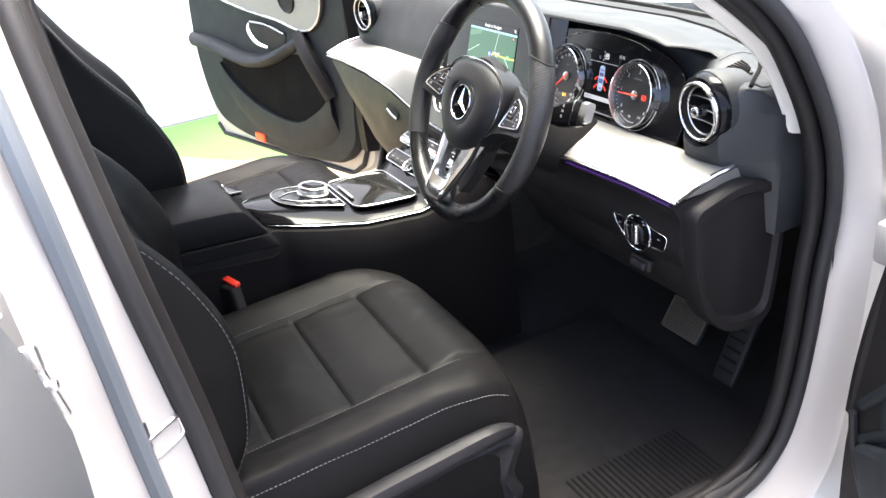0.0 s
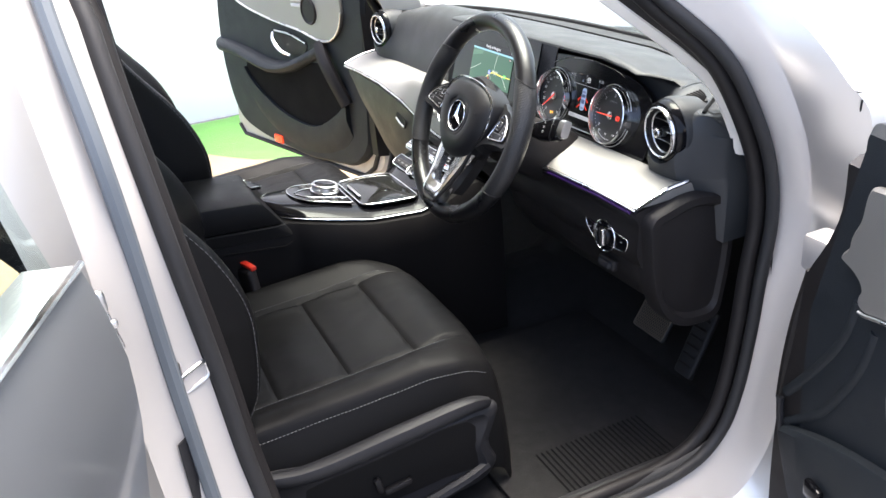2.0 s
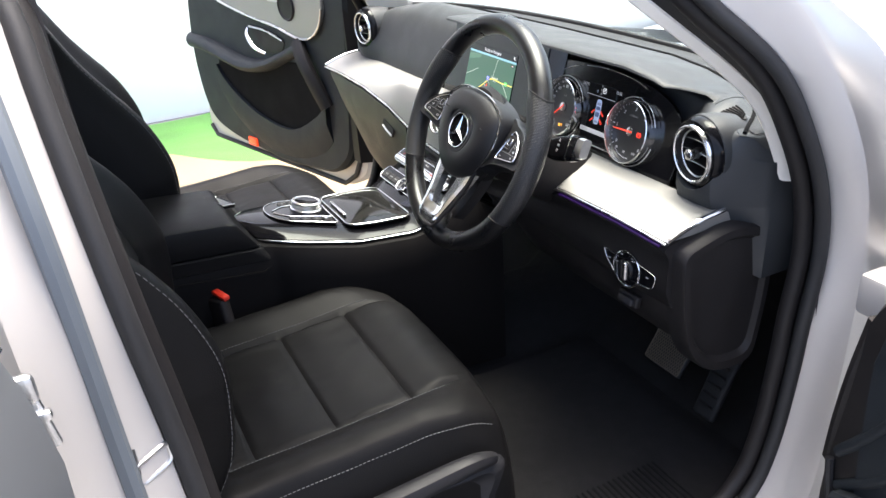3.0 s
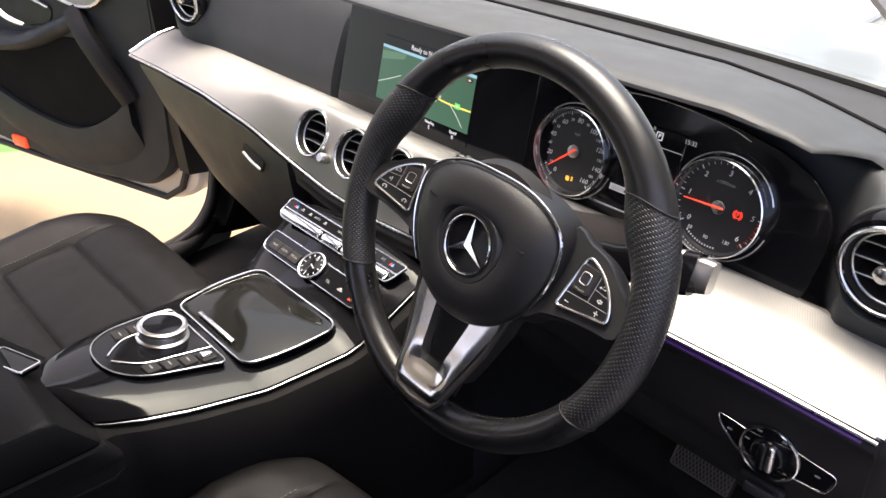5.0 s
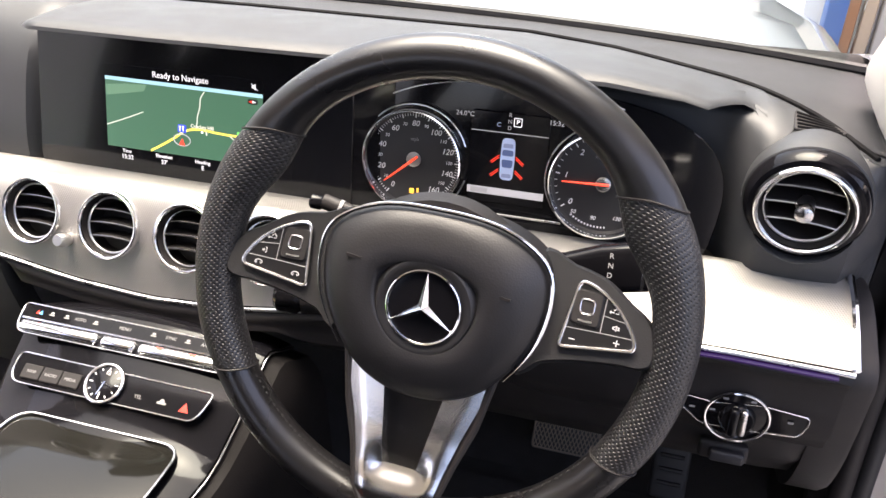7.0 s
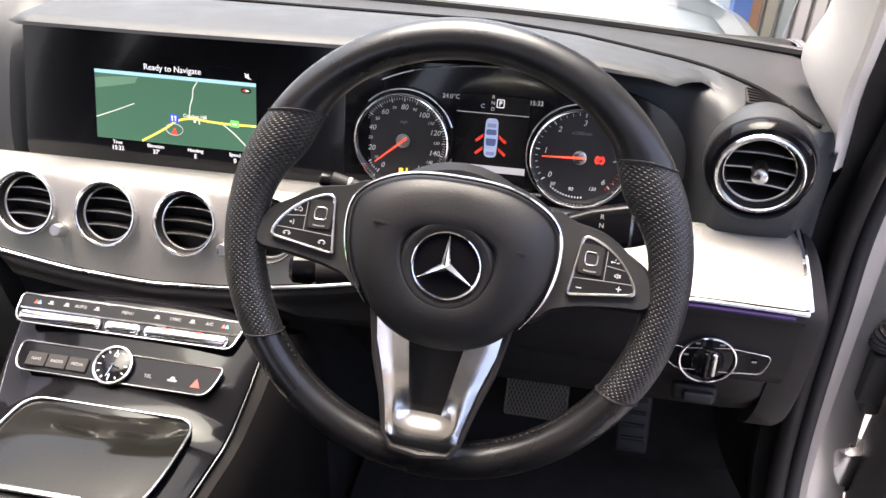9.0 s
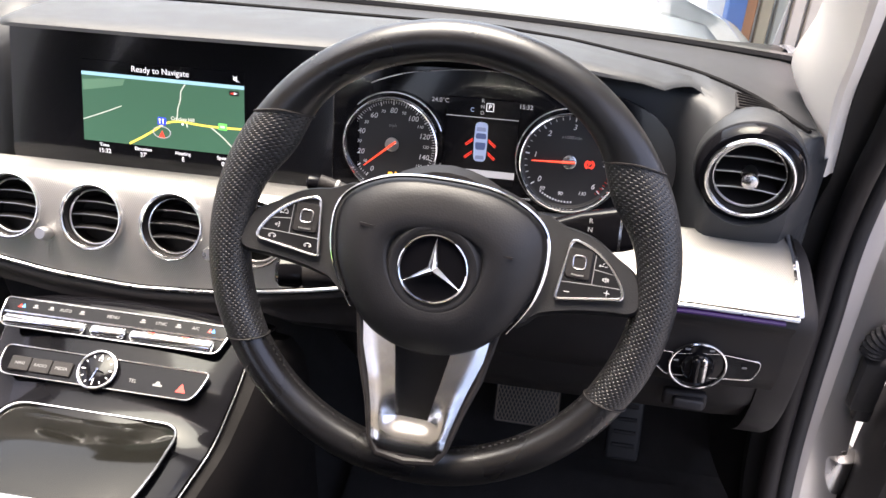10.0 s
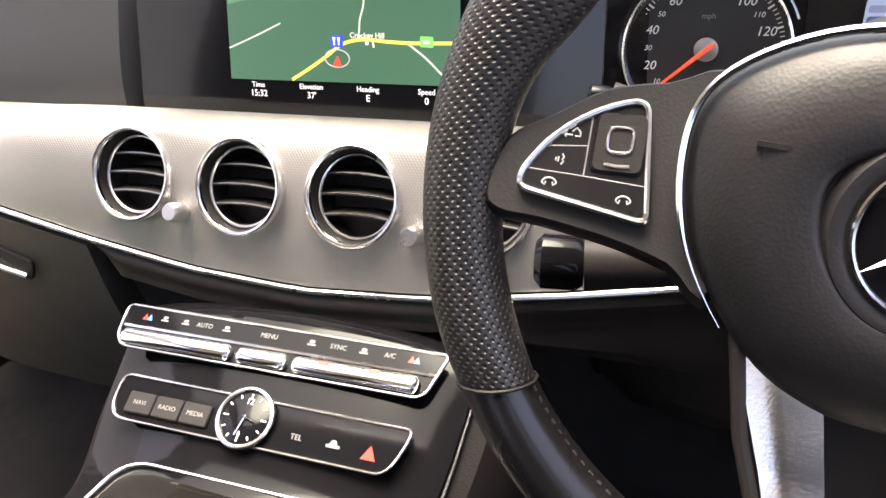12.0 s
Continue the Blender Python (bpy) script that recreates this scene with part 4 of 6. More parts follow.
def air_vent(name, m, R, gloss, label, slats=3, depth=.03):
    """Round vent facing local +z: housing, two rings, slats and centre stem."""
    v = part(name, lathe(bmesh.new(), [(R * .93, -.010), (R * 1.0, 0), (R * 1.0, .004), (R * .96, .0065), (R * .90, .005), (R * .87, -.004)], m, 48, False), gloss, dash, label)
    part("bore", lathe(bmesh.new(), [(R * .89, .003), (R * .80, -.012), (R * .72, -depth), (0, -depth - .001)], m, 40, False), DARK, v)
    b = bmesh.new()
    tube(b, [m @ V(R * .935 * math.cos(t), R * .935 * math.sin(t), .006) for t in (2 * math.pi * j / 56 for j in range(56))], R * .050, True, 8)
    part("ring", b, BRIGHT, v, "bright outer ring")
    b = bmesh.new()
    tube(b, [m @ V(R * .80 * math.cos(t), R * .80 * math.sin(t), -.004) for t in (2 * math.pi * j / 48 for j in range(48))], R * .035, True, 8)
    part("inner_ring", b, SATIN, v)
    for k in range(slats):
        h = R * .78 * (2 * (k + 1) / (slats + 1) - 1)
        w = math.sqrt(max(0, (R * .78) ** 2 - h * h))
        b = bmesh.new()
        loft(b, [[m @ V(w * q, h + e + R * .05 * (1 - q * q), z) for e, z in ((-.0012, -.004), (.0014, -.006), (.006, -depth * .9), (.004, -depth * .9))] for q in (-1, -.5, 0, .5, 1)])
        part("slat", b, DARK, v)
        b = bmesh.new()
        tube(b, [m @ V(w * q, h + .0002 + R * .05 * (1 - q * q), -.0042) for q in (-1, -.5, 0, .5, 1)], .0007, False, 6)
        part("slat_edge", b, SLATEDGE, v)
    return v


def bore_cut(m, r):
    b = bmesh.new()
    lathe(b, [(r, -.06), (r, .06)], m, 48)
    return b


# outer turbine vents on their pods
for side in (1, -1):
    c = V(side * .646, .242, .885 if side > 0 else .892)
    n = V(-side * .12, -1, .13).normalized()
    vm = frame_m(c, n.cross(V(0, 0, 1)) * -1, (0, 0, 1))
    if (vm @ V(0, 0, 1) - c).dot(n) < 0:
        vm = frame_m(c, n.cross(V(0, 0, 1)), (0, 0, 1))
    bm = bmesh.new()
    lathe(bm, [(.0440, .0), (.0440, .006), (.0485, .0055), (.0518, .001), (.0532, -.005), (.0535, -.012)], vm, 48, False)
    part("pod_collar", bm, GLOSS, dash, "gloss black vent collar")
    bm = bmesh.new()
    lathe(bm, [(.0530, -.008), (.0548, -.009), (.0556, -.016), (.0548, -.030), (.050, -.055), (.042, -.085), (.03, -.11)], vm, 44, False)
    part("vent_pod", bm, DASH, dash, "rounded charcoal pod behind the air vent")
    cut(PADOB, bore_cut(vm, .0510))
    vm2 = vm @ Matrix.Translation((0, 0, .004))
    v = air_vent("air_vent", vm2, .0437, CHROME, "round turbine air vent with bright ring and centre knob")
    part("knob", lathe(bmesh.new(), [(0, .0135), (.0045, .013), (.0075, .0115), (.0086, .009), (.0082, .004), (.0070, .002), (.0085, -.006), (.007, -.014), (0, -.014)], vm2, 28), SATIN, v, "chrome centre knob")
# four centre vents
for k, x in enumerate((-.146, -.048, .047, .143)):
    c = V(x, .172, .790 + (.003 if abs(x) > .1 else 0))
    n = V(.0, -.86, .50).normalized()
    vm = frame_m(c, (1, 0, 0), (0, .50, .86))
    cut(BAND, bore_cut(vm, .0365))
    air_vent("air_vent", vm, .0380, CHROME, "round centre air vent with bright ring")
for x in (-.100, .097):
    vm = frame_m(V(x, .159, .770), (1, 0, 0), (0, .50, .86))
    part("vent_wheel", lathe(bmesh.new(), [(0, .016), (.006, .016), (.0075, .013), (.008, .004), (.005, -.004), (0, -.004)], vm, 20), SATIN, dash, "small satin vent knob")
# demister grilles
for side in (1, -1):
    gx, gy = side * .650, .312
    go = V(gx, gy, pad_top(gx, gy) + .003)
    gm = frame_m(go, (1, 0, -.06 * side), (0, 1, .12))
    leaf = [(-.021, -.014), (.020, -.013), (.027, -.007), (.016, .001), (-.003, .012), (-.019, .020)]
    bm = bmesh.new()
    plate(bm, rounded([(side * x, y, 0) for x, y in (leaf if side > 0 else leaf[::-1])], .003), .0022, gm)
    g = part("demister_grille", bm, DARK, dash, "slotted demister grille")
    # Slots as raised bars, the shade in them put into their black.
    for k in range(5):
        bm = bmesh.new()
        tube(bm, place([(side * -.018, -.0105 + .0062 * k, .0026), (side * .0, -.0100 + .0046 * k, .0026), (side * (.021 - .0022 * k), -.0100 + .0028 * k, .0026)], gm), .0013)
        part("grille_slot", bm, HOLLOWSHADE, g, "dark slot")

# light switch
sw = thing("light_switch", (.62, .148, .71), "rotary light switch with chrome ring on the lower dash", "switch")
sm = frame_m(V(.6195, .1465, .7133), (1, .03, .03), (0, .06, 1))
SWP = [(-.054, .018, 0), (-.022, .013, 0), (.019, .0165, 0), (.0605, .010, 0), (.0605, .002, 0), (.0545, -.0125, 0), (.02, -.0135, 0), (-.030, -.0125, 0), (-.050, .006, 0)]
bm = bmesh.new()
plate(bm, rounded(SWP, .005), .003, sm)
part("panel", bm, GLOSS, sw)
bm = bmesh.new()
tube(bm, place([(p.x, p.y, .0035) for p in rounded([(p[0] * 1.015, p[1] * 1.05, 0) for p in SWP], .005)], sm), .0007, True, 6)
part("panel_edge", bm, BRIGHT, sw)
bm = bmesh.new()
lathe(bm, [(0, .004), (.027, .004), (.0285, .003), (.0285, 0)], sm, 40)
part("dial", bm, GLOSS, sw)
bm = bmesh.new()
tube(bm, [sm @ V(.0280 * math.cos(t), .0280 * math.sin(t), .004) for t in (2 * math.pi * j / 48 for j in range(48))], .0018, True, 8)
part("ring", bm, CHROME, sw, "chrome ring")
bm = bmesh.new()
lathe(bm, [(0, .010), (.014, .010), (.016, .008), (.017, .003)], sm, 32)
part("knob", bm, GLOSS, sw)
bm = bmesh.new()
box(bm, (.009, .032, .010), sm @ pose(-.003, 0, .011), .004, 3)
part("grip", bm, GLOSS, sw, "black grip bar")
bm = bmesh.new()
box(bm, (.007, .030, .009), sm @ pose(.005, 0, .010), .003, 3)
part("grip_side", bm, SATIN, sw, "satin side of the grip")
for (u, v) in ((-.022, .006), (-.012, .021), (.012, .021), (-.04, .006), (.046, .003)):
    bm = bmesh.new()
    plate(bm, rrect(.005, .0022, .0006), .0003, shift(sm, u, v, .0045), .0001)
    part("symbol", bm, GREYP, sw)
# boot release and bonnet lever
br = thing("boot_release_switch", (.625, .152, .645), "small satin grey boot release switch under the light switch", "switch")
bm = bmesh.new()
box(bm, (.046, .012, .020), pose(.617, .152, .659, -14), .004, 3)
part("bezel", bm, DARK, br)
bm = bmesh.new()
box(bm, (.032, .014, .012), pose(.620, .145, .660, -14), .003, 3)
part("key", bm, SEATSIDE, br)

# ---------------- instrument cluster ----------------
clu = thing("instrument_cluster", (.37, .27, .80), "instrument cluster with two chrome-ringed dials and a colour display", "dashboard dials")
CM = frame_m(V(.370, .257, .870), (1, 0, 0), (0, .25, .97))
bm = bmesh.new()
plate(bm, rounded([(-.175, -.075, 0), (.20, -.075, 0), (.215, .02, 0), (.17, .068, 0), (.06, .088, 0), (-.06, .088, 0), (-.16, .080, 0), (-.175, .06, 0)], (.02, .03, .06, .08, .1, .1, .05, .02), 5), .006, shift(CM, 0, 0, -.022))
part("backing", bm, SCREENBK, clu, "gloss black cluster face")
bm = bmesh.new()
arc = catmull([(-.168, -.01, 0), (-.15, .045, 0), (-.10, .074, 0), (-.03, .086, 0), (.03, .086, 0), (.10, .076, 0), (.155, .045, 0), (.175, -.01, 0)], 8)
tube(bm, place([(p.x, p.y, -.0145) for p in arc[:42]], CM), .0007)
part("arch_strip", bm, SATIN, clu, "thin satin arch over the dials")

def gauge(name, u, numbers, lo_ang, step, label, r=.051):
    g = part(name, lathe(bmesh.new(), [(0, -.010), (r * .95, -.010), (r, -.006), (r, -.02)], shift(CM, u, 0), 56), DIALF, clu, label)
    m = shift(CM, u, 0, -.0097)
    b = bmesh.new()
    lathe(b, [(r * .99, -.004), (r * .99, .010), (r * 1.005, .012), (r * 1.03, .011), (r * 1.045, .006), (r * 1.05, -.012)], shift(CM, u, 0, -.008), 64, False)
    part("ring", b, CHROME, g, "chrome dial ring")
    b = bmesh.new()
    tube(b, [shift(CM, u, 0, -.010) @ V(r * 1.12 * math.cos(t), r * 1.12 * math.sin(t), 0) for t in (radians(a) for a in range(20, 345, 6))], .0008, False, 6)
    part("outer_ring", b, SATIN, g)
    b = bmesh.new()
    k = (len(numbers) - 1) * 5
    a_end = lo_ang - step * (len(numbers) - 1)
    for i in range(k + 1):
        a = radians(lo_ang + (a_end - lo_ang) * i / k)
        big = i % 5 == 0
        r0 = r * (.85 if big else .88)
        loft(b, [place([(rr * math.cos(a) + e * math.sin(a), rr * math.sin(a) - e * math.cos(a), .0004) for e in ((-.0006, .0006) if big else (-.0003, .0003))], m) for rr in (r0, r * .935)], False)
    part("scale", b, WHITEP, g)
    for i, t in enumerate(numbers):
        if not t:
            continue
        a = radians(lo_ang - step * i)
        big = len(t) < 2 or i % 2 == 0
        text(t, .0082 if big else .0048, shift(m, r * .73 * math.cos(a), r * .73 * math.sin(a), .0004), WHITEP, g, "numeral", True)
    return g, m


sg, sgm = gauge("speedometer", -.097, ["0", "10", "20", "30", "40", "50", "60", "70", "80", "90", "100", "110", "120", "130", "140", "150", "160"], 233, 17.9, "round speedometer dial, needle at zero")
tg, tgm = gauge("rev_counter", .097, ["0", "1", "2", "3", "4", "5", "6"], 216, 43.0, "round rev counter dial, needle below one")
text("mph", .005, shift(sgm, 0, .021, .0004), GREYP, sg)
text("x1000/min", .005, shift(tgm, 0, .026, .0004), GREYP, tg)
for u, t in ((-.026, "50"), (-.006, "90"), (.017, "130")):
    text(t, .0055, shift(tgm, u, -.031 - .006 * (1 - abs(u) / .03), .0004), WHITEP, tg, "numeral", True)
for g, m, a in ((sg, sgm, 220), (tg, tgm, 182)):
    b = bmesh.new()
    ca, sa = math.cos(radians(a)), math.sin(radians(a))
    loft(b, [place([(rr * ca + e * sa, rr * sa - e * ca, .004 + z) for e, z in ((-w, 0), (0, .001), (w, 0), (0, -.001))], m) for rr, w in ((-.006, .0012), (.0, .0014), (.040, .0006))])
    part("needle", b, NEEDLE, g, "red needle")
    part("needle_cap", lathe(bmesh.new(), [(0, .0036), (.0055, .0036), (.0075, .003), (.0078, .001)], m, 24), SATIN, g, "satin needle cap")
b = bmesh.new()
for i in range(9):
    a = radians(-4 - 5.2 * i)
    loft(b, [place([(rr * math.cos(a) + e * math.sin(a), rr * math.sin(a) - e * math.cos(a), .0008) for e in (-.0004, .0004)], tgm) for rr in (.0435, .0465)], False)
part("red_zone", b, RED, tg, "red zone marks")
b = bmesh.new()
for i in range(12):
    a = radians(232 + 4.2 * i)
    loft(b, [place([(rr * math.cos(a) + e * math.sin(a), rr * math.sin(a) - e * math.cos(a), .0008) for e in (-.0007, .0007)], tgm) for rr in (.0435, .0455)], False)
part("temperature_scale", b, WHITEP, tg)
b = bmesh.new()
plate(b, rrect(.0050, .0055, .001), .0006, shift(sgm, -.001, -.034, .0004), .0002)
plate(b, rrect(.002, .005, .0005), .0006, shift(sgm, .0055, -.033, .0004), .0002)
part("fuel_telltale", b, GLOWAMBER, sg, "amber fuel warning lamp")
b = bmesh.new()
tube(b, [shift(tgm, .0215, -.001, .0006) @ V(.0033 * math.cos(t), .0033 * math.sin(t), 0) for t in (2 * math.pi * j / 24 for j in range(24))], .0005, True, 5)
for sd in (1, -1):
    tube(b, [shift(tgm, .0215, -.001, .0006) @ V(sd * .0049 * math.cos(t), .0049 * math.sin(t), 0) for t in (math.pi * (j / 10 - .5) * .72 for j in range(11))], .0005, False, 5)
part("brake_telltale", b, GLOWRED, tg, "red parking brake warning lamp")
text("P", .0052, shift(tgm, .0215, -.001, .0006), GLOWRED, tg, bold=.0001)
# centre display
disp = part("centre_display", plate(bmesh.new(), rounded([(-.040, -.034, 0), (.040, -.034, 0), (.040, .060, 0), (-.040, .060, 0)], .004), .003, shift(CM, 0, -.002, -.016)), SCREENBK, clu, "dark colour display between the dials")
DM = shift(CM, 0, .007, -.0122)
text("24.0\u00b0C", .0068, shift(DM, -.0465, .046), DIMPRINT, disp)
text("15:32", .0068, shift(DM, .0455, .046), GLOWGREY, disp)
for t, v in (("R", .049), ("N", .0425), ("D", .036)):
    text(t, .0056, shift(DM, -.0005, v), DIMPRINT, disp)
text("P", .0068, shift(DM, .0075, .0425), GLOWWHITE, disp)
b = bmesh.new()
tube(b, place([(p.x, p.y, .0003) for p in rrect(.0075, .0082, .0008)], shift(DM, .0075, .0425)), .0004, True, 5)
part("gear_frame", b, GLOWWHITE, disp)
text("C", .0062, shift(DM, -.0115, .0385), GLOWPALE, disp)
b = bmesh.new()
box(b, (.078, .0006, .0006), shift(DM, 0, .031), 0)
part("rule", b, GLOWGREY, disp)
for a in range(2):
    b = bmesh.new()
    plate(b, rounded([(-.0066, -.021, 0), (.0066, -.021, 0), (.0074, .0, 0), (.0066, .022, 0), (-.0066, .022, 0), (-.0074, 0, 0)], .005, 5) if a == 0 else rounded([(-.005, -.006, 0), (.005, -.006, 0), (.0058, .002, 0), (-.0058, .002, 0)], .002), .0004 + .0003 * a, shift(DM, 0, .004 - .002 * a), .0001)
    part("car_symbol", b, GLOWPALE if a == 0 else GLOWBLUE, disp, "blue car symbol with open doors")
b = bmesh.new()
plate(b, rounded([(-.0058, .006, 0), (.0058, .006, 0), (.0054, .012, 0), (-.0054, .012, 0)], .002), .0007, shift(DM, 0, .002), .0001)
part("car_symbol_glass", b, GLOWBLUE, disp)
for s in (1, -1):
    for v in (.008, -.006):
        b = bmesh.new()
        tube(b, place([(s * .0085, v, .0006), (s * .017, v - .007, .0006)], DM), .00035, False, 5)
        tube(b, place([(s * .0085, v - .0022, .0006), (s * .016, v - .0085, .0006)], DM), .00035, False, 5)
        part("door_symbol", b, GLOWRED, disp)
for w, v0, v1 in ((.0052, .0142, .0185), (.0050, -.0165, -.0125)):
    b = bmesh.new()
    plate(b, rounded([(-w, v0, 0), (w, v0, 0), (w * .9, v1, 0), (-w * .9, v1, 0)], .001), .0007, shift(DM, 0, .002), .0001)
    part("car_symbol_panel", b, DIMBLUE, disp)
b = bmesh.new()
plate(b, [(-.0395, -.034), (.0395, -.034), (.0395, -.0265), (-.0395, -.0265)], .0003, DM, .0001)
part("status_bar", b, GLOWGREY, disp, "grey status bar")
b = bmesh.new()
plate(b, rrect(.018, .005, .001), .0006, shift(DM, -.027, -.0303), .0002)
part("trip_field", b, DIMPRINT, disp)
bm = bmesh.new()
tube(bm, place([(-.06, -.046, -.008), (.06, -.046, -.008)], CM), .0012)
part("lower_strip", bm, SATIN, clu)

# ---------------- infotainment display ----------------
inf = thing("infotainment_display", (0, .27, .80), "dashboard display showing a green navigation map", "screen")
IM = frame_m(V(.012, .262, .880), (1, -.02, 0), (0, .26, .965))
bm = bmesh.new()
plate(bm, rounded([(-.2015, -.0775, 0), (.197, -.0775, 0), (.197, .088, 0), (-.1885, .088, 0)], (.018, .002, .002, .006), 5), .03, shift(IM, 0, 0, -.030), .0008)
part("housing", bm, SCREENBK, inf, "gloss black display housing")
bm = bmesh.new()
loft(bm, [place([(.190, y, -.0005), (.235, y, -.016), (.235, y, -.022), (.190, y, -.022)], IM) for y in (-.076, .086)])
part("housing_slope", bm, SCREENBK, inf)
scr = part("screen", plate(bmesh.new(), [(-.1055, -.0590), (.0950, -.0570), (.0950, .0545), (-.1015, .0530)], .001, IM, .0003), SCREENBK, inf, "lit screen")
MM = shift(IM, 0, 0, .0012)


def flat_poly(name, pts, material, z=0.0, label=""):
    b = bmesh.new()
    plate(b, pts, .0003, shift(MM, 0, 0, z), .0001)
    return part(name, b, material, scr, label)


def flat_line(name, pts, w, material, z=.0004):
    b = bmesh.new()
    c = catmull([(x, y, 0) for x, y in pts], 5)
    rows = []
    for i, p in enumerate(c):
        d = (c[min(i + 1, len(c) - 1)] - c[max(i - 1, 0)]).normalized()
        nn = V(-d.y, d.x, 0) * w / 2
        rows.append(place([p - nn, p + nn], shift(MM, 0, 0, z)))
    loft(b, rows, False)
    return part(name, b, material, scr)


flat_poly("map_land", [(-.1045, -.0400), (.0945, -.0385), (.0945, .0360), (-.1015, .0355)], MAPGREEN, 0, "dark green map")
flat_poly("map_sky", [(-.1015, .0355), (.0945, .0360), (.0945, .0400), (-.1015, .0395)], MAPSKY, 0, "pale blue map horizon")
flat_poly("map_field", [(-.1010, .018), (-.076, .0225), (-.0514, .0274), (-.0479, .0345), (-.075, .0330), (-.1010, .0300)], MAPPALE, .0002)
flat_line("map_road", [(-.1035, -.0157), (-.078, -.006), (-.054, .004)], .0011, MAPROAD)
flat_line("map_road", [(.0248, .0352), (.0196, .0272), (.0184, .0176), (.0151, .0078), (.014, -.0007), (.0125, -.006)], .0013, MAPROAD)
flat_line("map_main_road", [(-.0468, -.0387), (-.0297, -.0291), (-.0143, -.0196), (-.0004, -.0105), (.0171, -.0068), (.0376, -.0081), (.0581, -.0087), (.0945, -.008)], .0024, MAPYELLOW, .0006)
flat_line("map_road", [(.0527, -.0086), (.0679, -.0194), (.0825, -.0329)], .0014, MAPROAD)
flat_line("map_road", [(.0247, -.0061), (.0257, -.0125)], .0016, MAPROAD)
flat_poly("map_place", rounded([(.0190, -.0108, 0), (.0218, -.0108, 0), (.0218, -.0082, 0), (.0190, -.0082, 0)], .0013), GLOWWHITE, .0009)
flat_poly("map_sign", rounded([(.0635, -.0112, 0), (.0738, -.0115, 0), (.0738, -.004, 0), (.0637, -.0037, 0)], .001), MAPSIGN, .0008, "green road sign on the map")
flat_poly("sign_bar", [(.0660, -.0088), (.0712, -.0089), (.0712, -.0066), (.0660, -.0065)], MAPROAD, .0012)
flat_poly("map_marker", rounded([(-.0103, -.0127, 0), (.0001, -.013, 0), (.0006, -.0042, 0), (-.0098, -.0040, 0)], .001), MAPBLUE, .0009, "blue map marker")
for u in (-.0072, -.0032):
    flat_poly("marker_fork", [(u - .0005, -.0114), (u + .0005, -.0114), (u + .0007, -.0085), (u + .0013, -.0055), (u - .0013, -.0055), (u - .0007, -.0085)], GLOWWHITE, .0013)
text("Crockey Hill", .0056, shift(MM, .0206, -.0040, .0009), MAPROAD, scr, bold=.0001)
b = bmesh.new()
tube(b, [MM @ V(-.0053 + .0105 * math.cos(t), -.0212 + .0066 * math.sin(t), .0012) for t in (2 * math.pi * j / 28 for j in range(28))], .0006, True, 5)
part("position_ring", b, GLOWGREY, scr)
flat_poly("position_arrow", [(-.0092, -.0268), (-.0012, -.0274), (-.0046, -.0190)], GLOWRED, .0016, "red position arrow")
b = bmesh.new()
plate(b, rrect(.012, .0055, .0026), .0005, shift(MM, .083, .0310, .0004), .0002)
part("compass_badge", b, DIALF, scr)
flat_poly("compass_needle", [(.0785, .0310), (.083, .0296), (.083, .0324)], GLOWRED, .0012)
flat_poly("compass_needle", [(.0875, .0310), (.083, .0296), (.083, .0324)], GLOWWHITE, .0012)
text("Ready to Navigate", .0094, shift(MM, -.005, .0467, .0003), GLOWWHITE, scr)
b = bmesh.new()
plate(b, [(.0820, .0453), (.0840, .0453), (.0862, .0434), (.0862, .0502), (.0840, .0483), (.0820, .0483)], .0003, MM, .0001)
tube(b, place([(.0815, .0502, .0004), (.0890, .0434, .0004)], MM), .0003, False, 5)
part("mute_symbol", b, GLOWWHITE, scr)
for u, a, t in ((-.0790, "Time", "15:32"), (-.0303, "Elevation", "37'"), (.0191, "Heading", "E"), (.0677, "Speed", "0")):
    text(a, .0058, shift(MM, u, -.0438, .0003), GLOWWHITE, scr)
    text(t, .0072, shift(MM, u, -.0506, .0003), GLOWWHITE, scr)
# ---------------- steering wheel ----------------
RK, YAW = radians(23.5), radians(1.0)
CWM = frame_m(V(.3695, -.002, .9012), (math.cos(YAW), math.sin(YAW), 0), (-math.sin(YAW) * math.sin(RK), math.cos(YAW) * math.sin(RK), math.cos(RK)))
WM = CWM @ Matrix.Rotation(radians(-3.7), 4, "Z")  # turned a little clockwise
whl = thing("steering_wheel", (.37, 0, .90), "black leather three-spoke steering wheel with perforated grips and silver lower spoke", "steering wheel")
RR, RC, RN = .1775, .0, -.0245


def thumb(a):
    """How far the rim swells inwards as a thumb rest, by the angle in degrees."""
    a = (a + 90) % 360 - 90
    a = 180 - a if a > 90 else a
    return .0115 * math.exp(-((a - 30) / 13) ** 2)


def rim_point(a, q, slant, fat):
    """A point of the rim: a its angle, q the angle round the tube, slant the lean of the seam."""
    w = a - slant * math.cos(q)
    ar, c = radians(w), math.cos(q)
    rr, rz = .0162 * fat, .0175 * fat
    rad = RR + rr * c - (thumb(w) * c * c if c < 0 else 0)
    return WM @ V(rad * math.cos(ar), RC + rad * math.sin(ar), RN + rz * math.sin(q))


